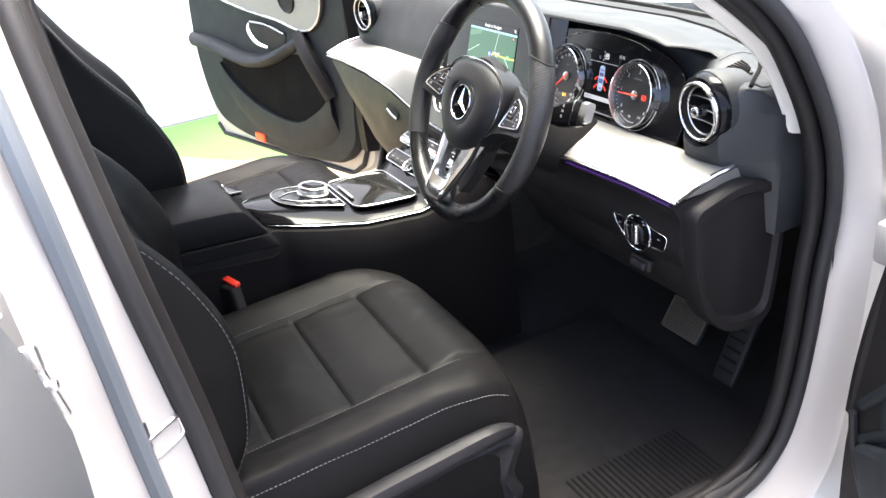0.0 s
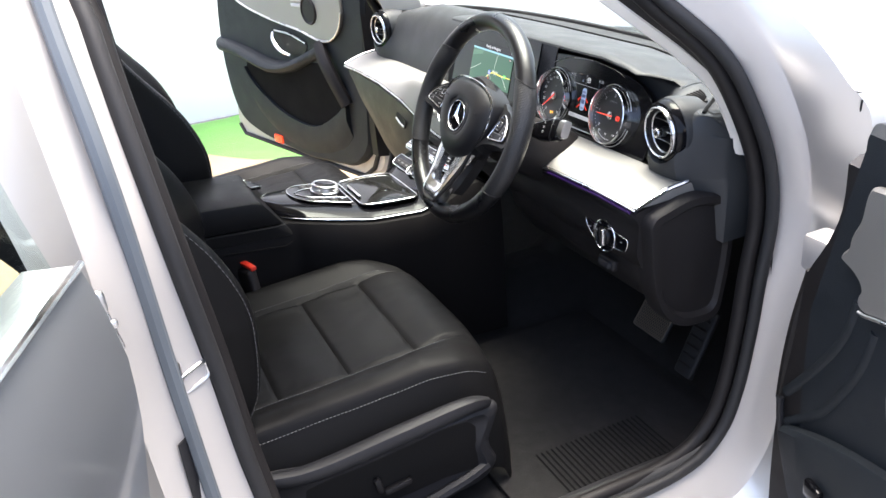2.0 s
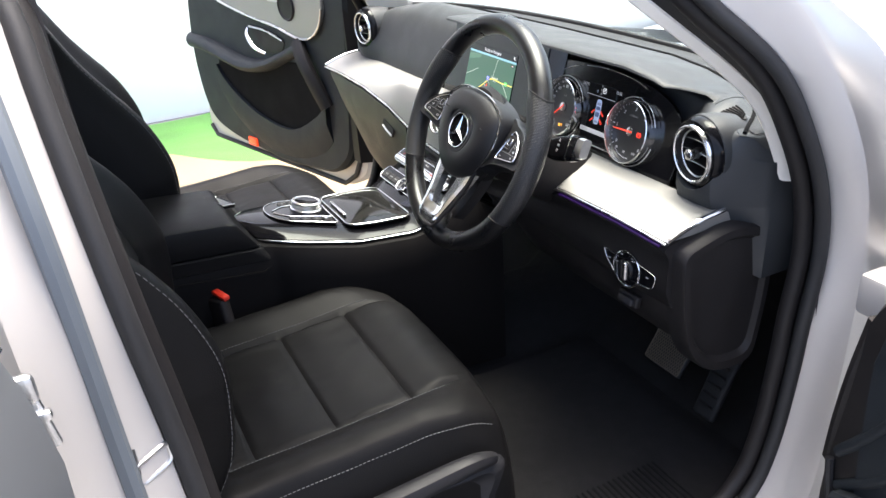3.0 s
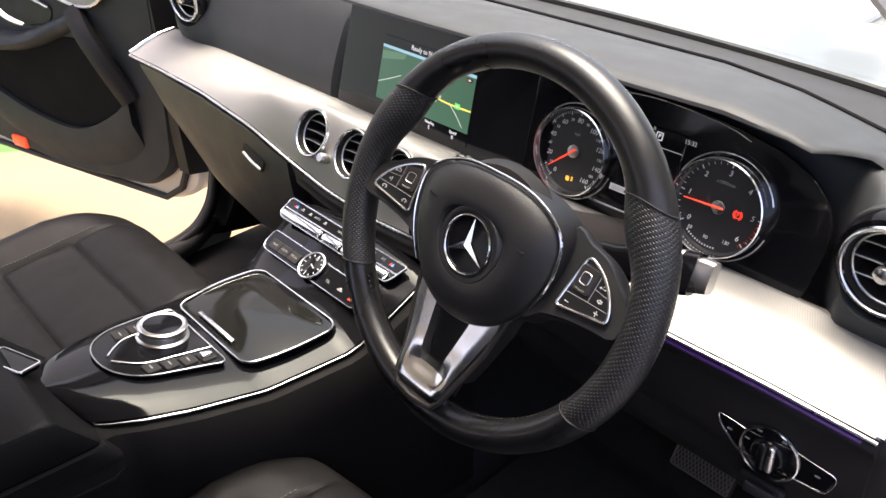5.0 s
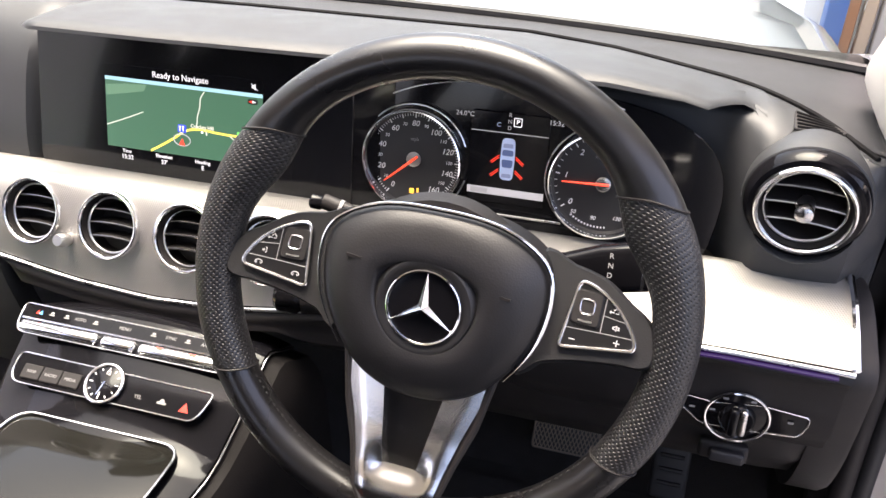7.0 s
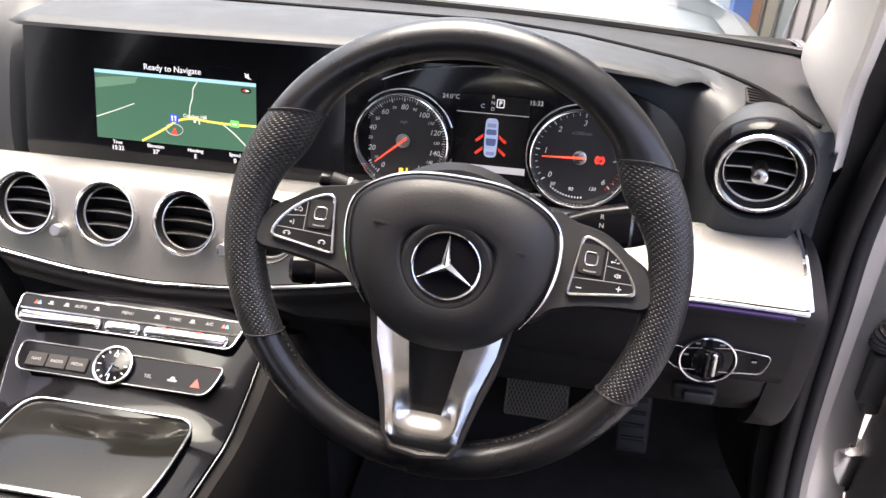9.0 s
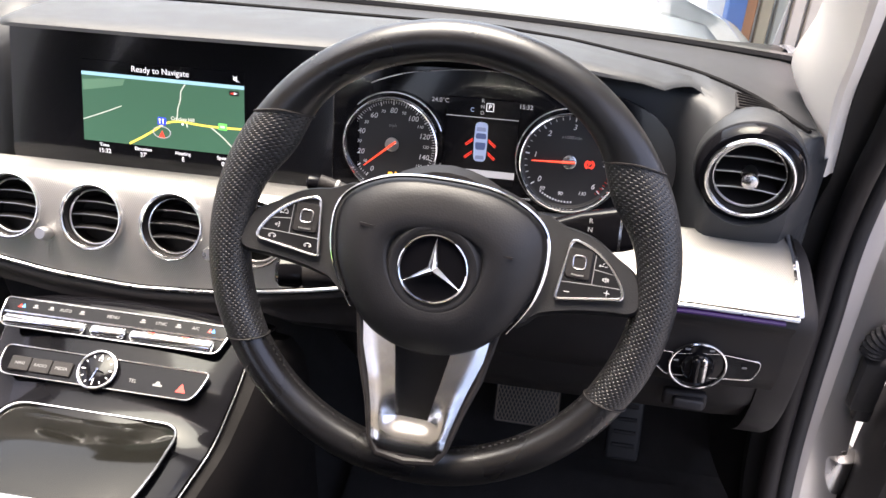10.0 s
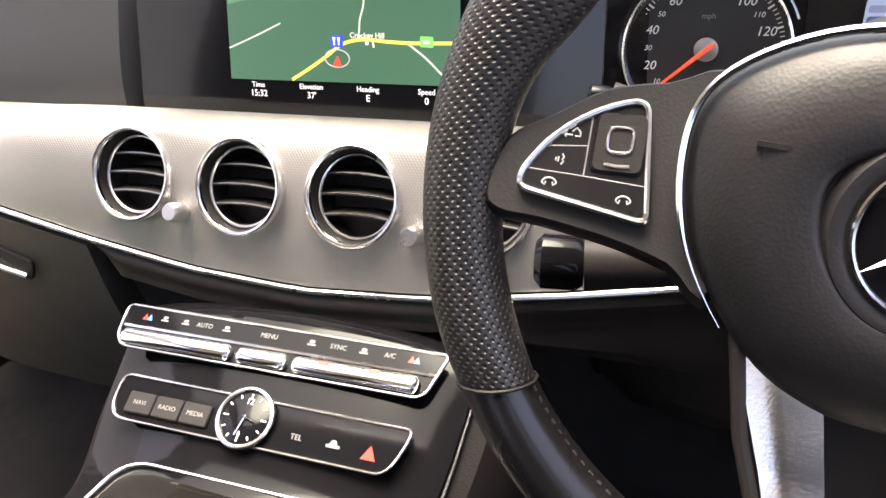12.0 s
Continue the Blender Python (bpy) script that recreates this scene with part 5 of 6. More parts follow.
def rim_arc(name, a0, a1, s0, s1, material, label, grip=0.0):
    """Part of the rim between two angles; s0, s1: the lean of its ends; grip: how much thicker it is."""
    n = max(8, int(abs(a1 - a0) / 2.5))
    b = bmesh.new()
    uvl = b.loops.layers.uv.new("UVMap")
    S = 24
    rows = []
    for i in range(n + 1):
        t = i / n
        a = a0 + (a1 - a0) * t
        fat = 1 + grip * min(1, 6 * t, 6 * (1 - t)) ** .5 if grip else 1
        rows.append(([b.verts.new(rim_point(a, 2 * math.pi * j / S, s0 + (s1 - s0) * t, fat)) for j in range(S)], radians(a)))
    for (r0, aa), (r1, ab) in zip(rows, rows[1:]):
        for j in range(S):
            k = (j + 1) % S
            f = b.faces.new((r0[j], r0[k], r1[k], r1[j]))
            for lp, (u, v) in zip(f.loops, ((aa, j), (aa, j + 1), (ab, j + 1), (ab, j))):
                s, w = u * RR / .0031, v * (2 * math.pi * .017 / S) / .0031
                lp[uvl].uv = ((s + w) * .7071, (s - w) * .7071)
    b.faces.new(rows[0][0])
    b.faces.new(rows[-1][0])
    return part(name, b, material, whl, label)


SEAMS = [(36, 5), (144, -5), (210.5, 2), (329.5, -2)]
rim_arc("rim_top", 36, 144, 5, -5, WHEELSKIN, "smooth black leather upper rim")
rim_arc("rim_bottom", 210.5, 329.5, 2, -2, WHEELSKIN, "smooth black leather lower rim")
rim_arc("grip", 144.4, 210.1, -5, 2, GRIP, "perforated black leather grip", .07)
rim_arc("grip", -30.1, 35.6, -2, 5, GRIP, "perforated black leather grip", .07)
for a, lean in SEAMS:
    b = bmesh.new()
    tube(b, [rim_point(a, 2 * math.pi * j / 28, lean, 1.03) for j in range(28)], .0009, True, 5)
    part("seam", b, DARK, whl)
# stitches on the inner side of the lower rim
b = bmesh.new()
for i in range(60):
    a = radians(213 + 114 * i / 59)
    a2 = a + .014
    tube(b, [WM @ V((RR - .0160) * math.cos(q), RC + (RR - .0160) * math.sin(q), RN + .004) for q in (a, a2)], .0007, False, 4)
part("stitching", b, RIMTHREAD, whl, "dark grey stitching")

# airbag pad
pad = catmull([(0, .0695, 0), (.045, .065, 0), (.078, .047, 0), (.087, .02, 0), (.080, -.018, 0), (.055, -.055, 0), (.028, -.071, 0), (0, -.0745, 0), (-.028, -.071, 0), (-.055, -.055, 0), (-.080, -.018, 0), (-.087, .02, 0), (-.078, .047, 0), (-.045, .065, 0)], 6, True)
b = bmesh.new()
rings = []
for k, h in ((1.0, -.050), (1.0, -.017), (.985, -.010), (.94, -.006), (.80, -.002), (.62, .0005), (.48, .0012), (.45, .0), (.43, -.003)):
    rings.append(place([(p.x * k, p.y * k + .0 * k, h + (-.006 if k > .93 else 0) * abs(p.x) / .087) for p in pad], WM))
loft(b, rings)
part("airbag_pad", b, PADSKIN, whl, "soft black airbag pad")
b = bmesh.new()
arcp = [pad[(i - 34) % len(pad)] for i in range(69)]
arcp = [p for p in arcp if p.y > -.046]
tube(b, place([(p.x * 1.012, p.y * 1.02, -.0075 - .006 * abs(p.x) / .087) for p in arcp], WM), [.0003 + .0013 * min(1, max(0, (p.y + .034) / .03)) for p in arcp], False, 8)
part("pad_strip", b, CHROME, whl, "satin chrome strip round the pad")
for u, v in ((-.057, .027), (.055, .02)):
    b = bmesh.new()
    loft(b, [place([(u + dx, v + dy, .0005 - z) for dx, dy in ((-.006, -.001), (.006, -.002), (.006, .0), (-.006, .001))], WM) for z in (0, .002)])
    part("pad_mark", b, DARK, whl)
# emblem: plain three-armed star in a ring
em = part("emblem", lathe(bmesh.new(), [(.0395, -.0035), (.0352, .0008), (.0318, .0011), (.0285, -.0010), (.0281, -.0007)], WM, 56, False), PADSKIN, whl, "round badge with a bright three-armed star")
part("emblem_disc", lathe(bmesh.new(), [(.0280, -.0007), (0, -.0003)], WM, 48, False), GLOSS, em, "gloss black disc")
b = bmesh.new()
tube(b, [WM @ V(.0273 * math.cos(t), .0273 * math.sin(t), .0009) for t in (2 * math.pi * j / 56 for j in range(56))], .0012, True, 8)
part("emblem_ring", b, CHROME, em)
b = bmesh.new()
ctr = WM @ V(0, 0, .0055)
base = WM @ V(0, 0, -.0003)
pts = []
for k in range(6):
    a = radians(90 + 60 * k)
    rr = .0267 if k % 2 == 0 else .0043
    pts.append(b.verts.new(WM @ V(rr * math.cos(a), rr * math.sin(a), .0008)))
cv, cb = b.verts.new(ctr), b.verts.new(base)
for k in range(6):
    b.faces.new((pts[k], pts[(k + 1) % 6], cv))
    b.faces.new((pts[(k + 1) % 6], pts[k], cb))
part("star", b, CHROME, em, "chrome star", flat=True)

# side spokes with key fields: the fields lean back at the top and come forward outwards
for s in (1, -1):
    n_ = V(-s * .13, .33, 1).normalized()
    FM = WM @ Matrix(((1, 0, n_.x, 0), (0, 1, n_.y, 0), (s * .13, -.33, n_.z, -.0262 - .13 * .113 + .33 * .018), (0, 0, 0, 1)))
    b = bmesh.new()
    out = [(.070, .049), (.098, .047), (.122, .042), (.142, .030), (.160, .018), (.166, -.004), (.160, -.012), (.140, -.014), (.110, -.019), (.086, -.026), (.068, -.034)]
    o2 = catmull([(s * x, y, 0) for x, y in out], 4, True)
    rings = []
    for k, h in ((.94, -.026), (1.0, -.018), (1.0, -.007), (.975, -.0025), (.94, -.0005)):
        rings.append(place([(s * .115 + (p.x - s * .115) * k, .010 + (p.y - .010) * k, h) for p in o2], FM))
    loft(b, rings)
    part("side_spoke", b, PADSKIN, whl, "black side spoke")
    field = rounded([(s * .1052, .0365, 0), (s * .117, .0340, 0), (s * .1305, .0272, 0), (s * .142, .0172, 0), (s * .1505, .004, 0), (s * .1500, -.0022, 0), (s * .0978, -.0112, 0)], (.006, .008, .012, .012, .006, .004, .005), 5)
    b = bmesh.new()
    plate(b, field, .0028, FM)
    kf = part("key_field", b, KEYSATIN, whl, "gloss black key field with bright surround")
    b = bmesh.new()
    tube(b, place([(p.x, p.y, .0030) for p in field], FM), .0015, True, 8)
    part("surround", b, BRIGHT, kf, "bright surround")
    b = bmesh.new()
    plate(b, rrect(.0215, .0245, .004), .0016, shift(FM, s * .1135, .0185, .0024), .001)
    part("touch_key", b, KEYSATIN, kf)
    b = bmesh.new()
    plate(b, rrect(.0195, .0225, .0035), .0005, shift(FM, s * .1135, .0185, .0039), .0003)
    part("touch_pad", b, DARK, kf)
    b = bmesh.new()
    tube(b, place([(p.x + s * .1135, p.y + .0195, .0047) for p in rrect(.0098, .0098, .003)], FM), .0007, True, 8)
    part("touch_frame", b, BRIGHT, kf)
    b = bmesh.new()
    tube(b, place([(s * .1135 - .005, .0098, .0046), (s * .1135, .0094, .0048), (s * .1135 + .005, .0098, .0046)], FM), .0007, False, 6)
    part("touch_lip", b, SATIN, kf)
    # Key gaps as grey lines: the glint along them is put into the colour.
    for (u0, v0), (u1, v1) in (((.1255, .0165), (.1425, .0150)), ((.1255, .0046), (.1495, .0056)), ((.1000, .0030), (.1255, .0046)), ((.1255, .0046), (.1258, .0290))):
        b = bmesh.new()
        tube(b, place([(s * u0, v0, .0028), (s * u1, v1, .0028)], FM), .00035, False, 5)
        part("key_gap_glint", b, GREYP, kf)

    def glyph(lines, u, v, k=1.0):
        b = bmesh.new()
        for ln in lines:
            tube(b, place([(s * u + x * k, v + y * k, .0030) for x, y in ln], FM), .0004, False, 5)
        part("key_symbol", b, KEYPRINT, kf)
    house = [[(-.0005, .0), (.0015, .002), (.0035, .0), (.0035, -.002), (.0012, -.002)], [(.0, -.0016), (-.004, -.0016), (-.0028, -.0006)], [(-.004, -.0016), (-.0028, -.0026)]]
    phone = [[(.003 * math.cos(t), .0022 * math.sin(t)) for t in (math.pi * j / 8 for j in range(9))], [(-.003, 0), (-.0018, -.0009), (-.0014, .0006)], [(.003, 0), (.0018, -.0009), (.0014, .0006)]]
    voice = [[(.0004, .0026), (.0014, .001), (.0006, .0), (.0014, -.0008), (.0004, -.0024)], [(-.0012, .0012), (-.0012, -.0012)], [(-.0024, .0008), (-.0024, -.0008)]]
    mute = [[(-.0024, -.0008), (-.0024, .0008), (-.0012, .0008), (.0004, .0022), (.0004, -.0022), (-.0012, -.0008), (-.0024, -.0008)], [(.0014, .0014), (.003, -.0014)], [(.0014, -.0014), (.003, .0014)]]
    glyph(house, .1325, .0215, .85)
    glyph(voice if s < 0 else mute, .1355, .0102, .85)
    if s < 0:
        glyph(phone, .1385, .0005, .95)
        glyph(phone, .1085, -.0035, .95)
    else:
        glyph([[(-.0022, 0), (.0022, 0)]], .107, -.0040)
        glyph([[(-.0022, 0), (.0022, 0)], [(0, -.0022), (0, .0022)]], .138, .0006)
# lower spoke: silver V with a cut-out
b = bmesh.new()
SY = (-.164, -.161, -.156, -.148, -.140, -.125, -.10, -.075, -.045)
SXO = (.0200, .0248, .0278, .0300, .0313, .0345, .0415, .0500, .0585)
SH = (-.004, .0040, .0070, .0076, .0062, .0010, -.0060, -.0110, -.0165)


def spoke_height(x, y):
    """Height of the lower spoke's face: rounded at its rim, hollowed below the opening."""
    xo = lerp(y, SY, SXO)
    dip = .0065 * math.exp(-((y + .128) / .010) ** 2) * math.exp(-(x / .021) ** 4)
    return lerp(y, SY, SH) - dip - .0018 * max(0, abs(x) / xo - .8) / .2


for s in (1, -1):
    rings = []
    for k in range(18):
        y = -.045 - .0835 * k / 17
        xo, xi = lerp(y, SY, SXO), lerp(y, (-.1285, -.075, -.045), (.0134, .0225, .0275))
        top = [(s * (xi + (xo - xi) * q / 8), y, spoke_height(xi + (xo - xi) * q / 8, y)) for q in range(9)]
        rings.append(place(top + [(s * xo, y, spoke_height(xo, y) - .013), (s * xi, y, spoke_height(xi, y) - .013)], WM))
    loft(b, rings)
rings = []
for k in range(20):
    y = -.128 - .036 * k / 19
    xo = lerp(y, SY, SXO)
    rings.append(place([(xo * q / 12, y, spoke_height(xo * q / 12, y)) for q in range(-12, 13)] + [(xo, y, -.02), (-xo, y, -.02)], WM))
loft(b, rings)
part("lower_spoke", b, SPOKE, whl, "satin silver lower spoke with an opening")
b = bmesh.new()
loft(b, [place([(s * w, y, h) for s, h in ((1, hh), (-1, hh), (-1, hh - .02), (1, hh - .02))], WM) for y, w, hh in ((-.04, .05, -.045), (-.08, .042, -.042), (-.12, .030, -.036), (-.14, .024, -.030))])
part("spoke_web", b, DARK, whl, "black web behind the lower spoke")
b = bmesh.new()
tube(b, place([(-.060, -.035, -.020), (-.050, -.088, -.014), (-.039, -.12, -.008), (-.031, -.148, .002), (-.024, -.159, .005), (0, -.162, .006), (.024, -.159, .005), (.031, -.148, .002), (.039, -.12, -.008), (.050, -.088, -.014), (.060, -.035, -.020)], WM), .0035, False, 8)
part("spoke_edge", b, DARK, whl)
# boss behind
b = bmesh.new()
lathe(b, [(0, -.02), (.075, -.022), (.08, -.035), (.07, -.06), (.045, -.085), (0, -.085)], WM, 36)
part("boss", b, DARK, whl)

# steering column with stalks
col = thing("steering_column", (.37, .12, .85), "black steering column shroud with indicator stalk and gear selector stalk", "steering column")
b = bmesh.new()
loft(b, [place([(w * math.cos(t), h * math.sin(t) - .012 * k, z) for t in (2 * math.pi * j / 20 for j in range(20))], CWM) for k, (w, h, z) in enumerate(((.052, .048, -.085), (.062, .052, -.10), (.064, .056, -.17), (.066, .06, -.26)))])
part("shroud", b, DARK, col)


def stalk(name, pts, radii, tip, tipmat, label):
    b = bmesh.new()
    tube(b, place(pts, CWM), radii, False, 14, .75)
    st = part(name, b, DARK, col, label)
    b = bmesh.new()
    a, c = (CWM @ V(*tip[0])), (CWM @ V(*tip[1]))
    tube(b, [a, a.lerp(c, .15), a.lerp(c, .85), c], [tip[2] * .8, tip[2], tip[2], tip[2] * .7], False, 14, .8)
    part("tip", b, tipmat, st)
    return st


b = bmesh.new()
SEC = [(.045, .012, -.122, .010, .010), (.085, .016, -.120, .014, .011), (.115, .022, -.117, .020, .011), (.155, .031, -.112, .0205, .011), (.166, .034, -.111, .0195, .010)]
loft(b, [place([(u + .006 * q.y * 0, v + q.y, n + q.x) for q in rrect(2 * d, 2 * h, min(d, h) * .7)], CWM) for u, v, n, h, d in SEC])
gst = part("gear_stalk", b, GLOSS, col, "black gear selector stalk with bright tip")
b = bmesh.new()
loft(b, [place([(u, v + q.y, n + q.x) for q in rrect(2 * d, 2 * h, min(d, h) * .7)], CWM) for u, v, n, h, d in ((.166, .034, -.111, .0165, .0095), (.170, .035, -.1105, .0165, .0095), (.182, .037, -.109, .0145, .008))])
part("tip", b, SATIN, gst)
b = bmesh.new()
loft(b, [place([(u, .0305 + q.y, -.1125 + q.x) for q in rrect(.0226, .0418, .0078)], CWM) for u in (.149, .1515)])
part("tip_ring", b, SATIN, gst, "thin bright ring")
for t, u, v in (("R", .104, .016), ("N", .104, .008), ("P", .112, .008), ("D", .104, .000)):
    text(t, .006, shift(CWM, u + .020, v + .020, -.1045), KEYPRINT, gst, "gear_letter")
stalk("indicator_stalk", [(-.05, -.03, -.11), (-.10, -.037, -.103), (-.135, -.039, -.098)], [.010, .012, .014], ((-.135, -.039, -.098), (-.160, -.039, -.095), .0145), GLOSS, "black indicator stalk")
stalk("wiper_stalk", [(-.05, .02, -.12), (-.10, .038, -.12), (-.13, .046, -.118)], [.006, .0065, .007], ((-.13, .044, -.118), (-.142, .045, -.117), .0066), GLOSS, "black lever behind the wheel")

for u, v, n in ((-.112, .041, -.119),):
    b = bmesh.new()
    tube(b, place([(u, v, n), (u - .003, v + .0008, n + .0003)], CWM), .0076, False, 14, .78)
    part("stalk_ring", b, GREYP, col)
# pedals
ped = thing("brake_pedal", (.45, .39, .40), "wide black rubber-topped brake pedal with metal ribs", "pedal")
PM = frame_m(V(.4475, .400, .377), (1, 0, 0), (0, .55, .83))
b = bmesh.new()
box(b, (.10, .074, .014), PM, .006, 3)
part("pad", b, RUBBER, ped)
b = bmesh.new()
for k in range(-6, 22):
    for s in (1, -1):
        x0 = -.046 + .0058 * k
        lo, hi = (x0, -.032), (x0 + .030, .032)
        cl_ = [(min(.046, max(-.046, lo[0] + (hi[0] - lo[0]) * q)), (lo[1] + 2 * .032 * q) * s) for q in (max(0, (-.046 - x0) / .030), min(1, (.046 - x0) / .030))]
        if cl_[1][0] - cl_[0][0] > .002:
            tube(b, place([(x, y, .0072) for x, y in cl_], PM), .0009, False, 4)
tube(b, place([(p.x, p.y, .0072) for p in rrect(.094, .066, .004)], PM), .0014, True, 5)
part("ribs", b, MESH, ped, "worn crossed ribs")
b = bmesh.new()
tube(b, [PM @ V(0, .02, -.005), (.455, .48, .54), (.455, .52, .70)], .010, False, 8)
part("arm", b, DARK, ped)
acc = thing("accelerator_pedal", (.60, .40, .36), "long black accelerator pedal hinged at the floor", "pedal")
AM = frame_m(V(.595, .385, .40), (1, 0, 0), (0, .45, .89))
b = bmesh.new()
box(b, (.05, .15, .014), AM, .006, 3)
part("pad", b, RUBBER, acc)
b = bmesh.new()
for k in range(6):
    tube(b, place([(-.016, -.05 + .02 * k, .008), (.016, -.05 + .02 * k, .008)], AM), .003, False, 6)
part("ribs", b, DARK, acc)
# ribbed floor mat
fm = thing("floor_mat", (.5, 0, .29), "black floor mat with ribbed heel pad in the driver footwell", "floor mat")
b = bmesh.new()
sheet(b, lambda u, v: (.19 + .54 * u, -.10 + .46 * v, .283), 12, 16, .008, (0, 0, -1))
part("sheet", b, CARPET, fm)
b = bmesh.new()
for k in range(22):
    y = .0 + .011 * k
    loft(b, [[(x, y + dy, .284 + dz) for dy, dz in ((-.003, 0), (0, .002), (.003, 0))] for x in (.60, .72)], True)
part("heel_ribs", b, MATRIB, fm, "raised rubber ribs")

# ---------------- centre console ----------------
con = thing("centre_console", (0, -.1, .3), "centre console with gloss black deck, satin controller and leather armrest", "centre console")
DZ = lambda y: lerp(y, (-.315, -.25, -.20, -.11, .00, .02, .05, .122, .134, .15, .175), (.700, .690, .680, .662, .655, .661, .676, .709, .708, .694, .68))
DW = lambda y: lerp(y, (-.315, -.31, -.29, -.25, -.20, -.12, 0, .06, .15, .18), (.03, .052, .076, .095, .109, .122, .130, .140, .148, .150))


def deck(y, k):
    """A point of the deck: k from -1 to 1 across."""
    w = DW(y)
    return V(.008 * (1 - max(0, y) * 5) + w * k, y, DZ(y) - .010 * k * k - .008 * abs(k) ** 5)


ys = sorted({-.315 + .49 * i / 44 for i in range(45)})
b = bmesh.new()
ks = [-1 + 2 * j / 20 for j in range(21)]
loft(b, [[deck(y, k) for k in ks] + [deck(y, 1) + V(-.01, 0, -.02), deck(y, -1) + V(.01, 0, -.02)] for y in ys])
part("deck", b, GLOSS, con, "gloss black console deck")
b = bmesh.new()
rimp = [deck(y, 1) + V(.001, 0, -.004) for y in reversed(ys[2:])] + [deck(ys[0], k) + V(0, -.001, -.003) for k in (.6, 0, -.6)] + [deck(y, -1) + V(-.001, 0, -.004) for y in ys[2:]]
tube(b, rimp, .0013, False, 8)
part("deck_strip", b, BRIGHT, con, "bright strip round the deck")
b = bmesh.new()
rings = []
for y in [-.60, -.5, -.4, -.335] + ys:
    w = DW(max(y, -.28)) + .012
    zt = DZ(y) - .03
    rings.append([V(.008 + s * ww, y, z) for s, ww, z in ((-1, w * .8, zt + .006), (-1, w, zt), (-1, w + .012, zt - .02), (-1, w + .016, zt - .06), (-1, w + .01, .30), (1, w + .01, .30), (1, w + .016, zt - .06), (1, w + .012, zt - .02), (1, w, zt), (1, w * .8, zt + .006))])
loft(b, rings)
part("body", b, CONSIDE, con, "black leather-look console side")
# armrest: two padded halves with a parting line, raked at the front
def arm_ring(y, rake, e, prof):
    zt = lerp(y, (-.75, -.33), (.765, .730))
    return [V(.005 + (abs(x) - e) * (1 if x > 0 else -1), y - rake * z * .62, zt + z - (e if z > -.02 else 0)) for x, z in prof]
UPPER = ((-.108, -.056), (-.109, -.050), (-.109, -.007), (-.106, -.002), (-.098, 0), (-.04, .002), (.04, .002), (.098, 0), (.106, -.002), (.109, -.007), (.109, -.050), (.108, -.056))
LOWER = ((-.104, -.090), (-.110, -.086), (-.110, -.062), (-.107, -.059), (.107, -.059), (.110, -.062), (.110, -.086), (.104, -.090))
for label, prof in (("padded black leather armrest lid", UPPER), ("black leather armrest box", LOWER)):
    b = bmesh.new()
    loft(b, [arm_ring(y, k, e, prof) for y, k, e in ((-.75, 0, 0), (-.60, 0, 0), (-.45, .5, 0), (-.36, 1, 0), (-.342, 1, .0006), (-.335, 1, .003), (-.332, 1, .007))])
    part("armrest" if prof is UPPER else "armrest_box", b, LEATHER, con, label)
b = bmesh.new()
tube(b, [(.1165, -.70, .668), (.1165, -.42, .637), (.1165, -.30, .624), (.113, -.285, .630)], .0022, False, 6)
part("console_piping", b, CONSIDE, con, "fine raised line under the armrest")
b = bmesh.new()
bmx = frame_m(V(-.022, -.333, .722), (.9, .42, -.05), (-.42, .85, -.2))
plate(b, rounded([(-.035, -.014, 0), (.03, -.016, 0), (.03, .012, 0), (-.03, .015, 0)], .004), .006, bmx)
ab = part("armrest_release", b, GLOSS, con)
b = bmesh.new()
tube(b, place([(p.x, p.y, .006) for p in rounded([(-.035, -.014, 0), (.03, -.016, 0), (.03, .012, 0), (-.03, .015, 0)], .004)], bmx), .0016, True, 6)
part("release_frame", b, BRIGHT, ab)


def deck_m(y, x=0.0):
    a, c = V(x, y - .02, DZ(y - .02)), V(x, y + .02, DZ(y + .02))
    return frame_m(V(x, y, DZ(y)), (1, 0, 0), c - a)


# roller-cover tray
TM = deck_m(-.055, .012)
tray = rounded([(-.084, -.066, 0), (.088, -.066, 0), (.100, -.01, 0), (.098, .066, 0), (-.092, .066, 0), (-.098, 0, 0)], (.016, .020, .05, .022, .022, .05), 6)
b = bmesh.new()
plate(b, tray, .0012, shift(TM, 0, 0, -.0005))
cx_ = [p for p in tray]
rings = []
for k in (1.0, .93, .8, .6, .4, .2, .03):
    rings.append(place([(.001 + (p.x - .001) * k, p.y * k, .0010 + .0065 * (1 - (p.y * k / .066) ** 2) * (1 - k ** 6) - .003 * (p.x * k / .1) ** 2 * (1 - k ** 6)) for p in cx_], TM))
loft(b, rings)
tr = part("tray_cover", b, SMOKE, con, "dark ribbed sliding tray cover")
b = bmesh.new()
tube(b, place([(p.x, p.y, .003) for p in tray], TM), .0014, True, 8)
part("tray_frame", b, BRIGHT, tr, "bright tray frame")
b = bmesh.new()
box(b, (.085, .006, .004), shift(TM, -.002, -.054, .0055), .0015)
part("tray_pull", b, SATIN, tr, "satin pull bar")
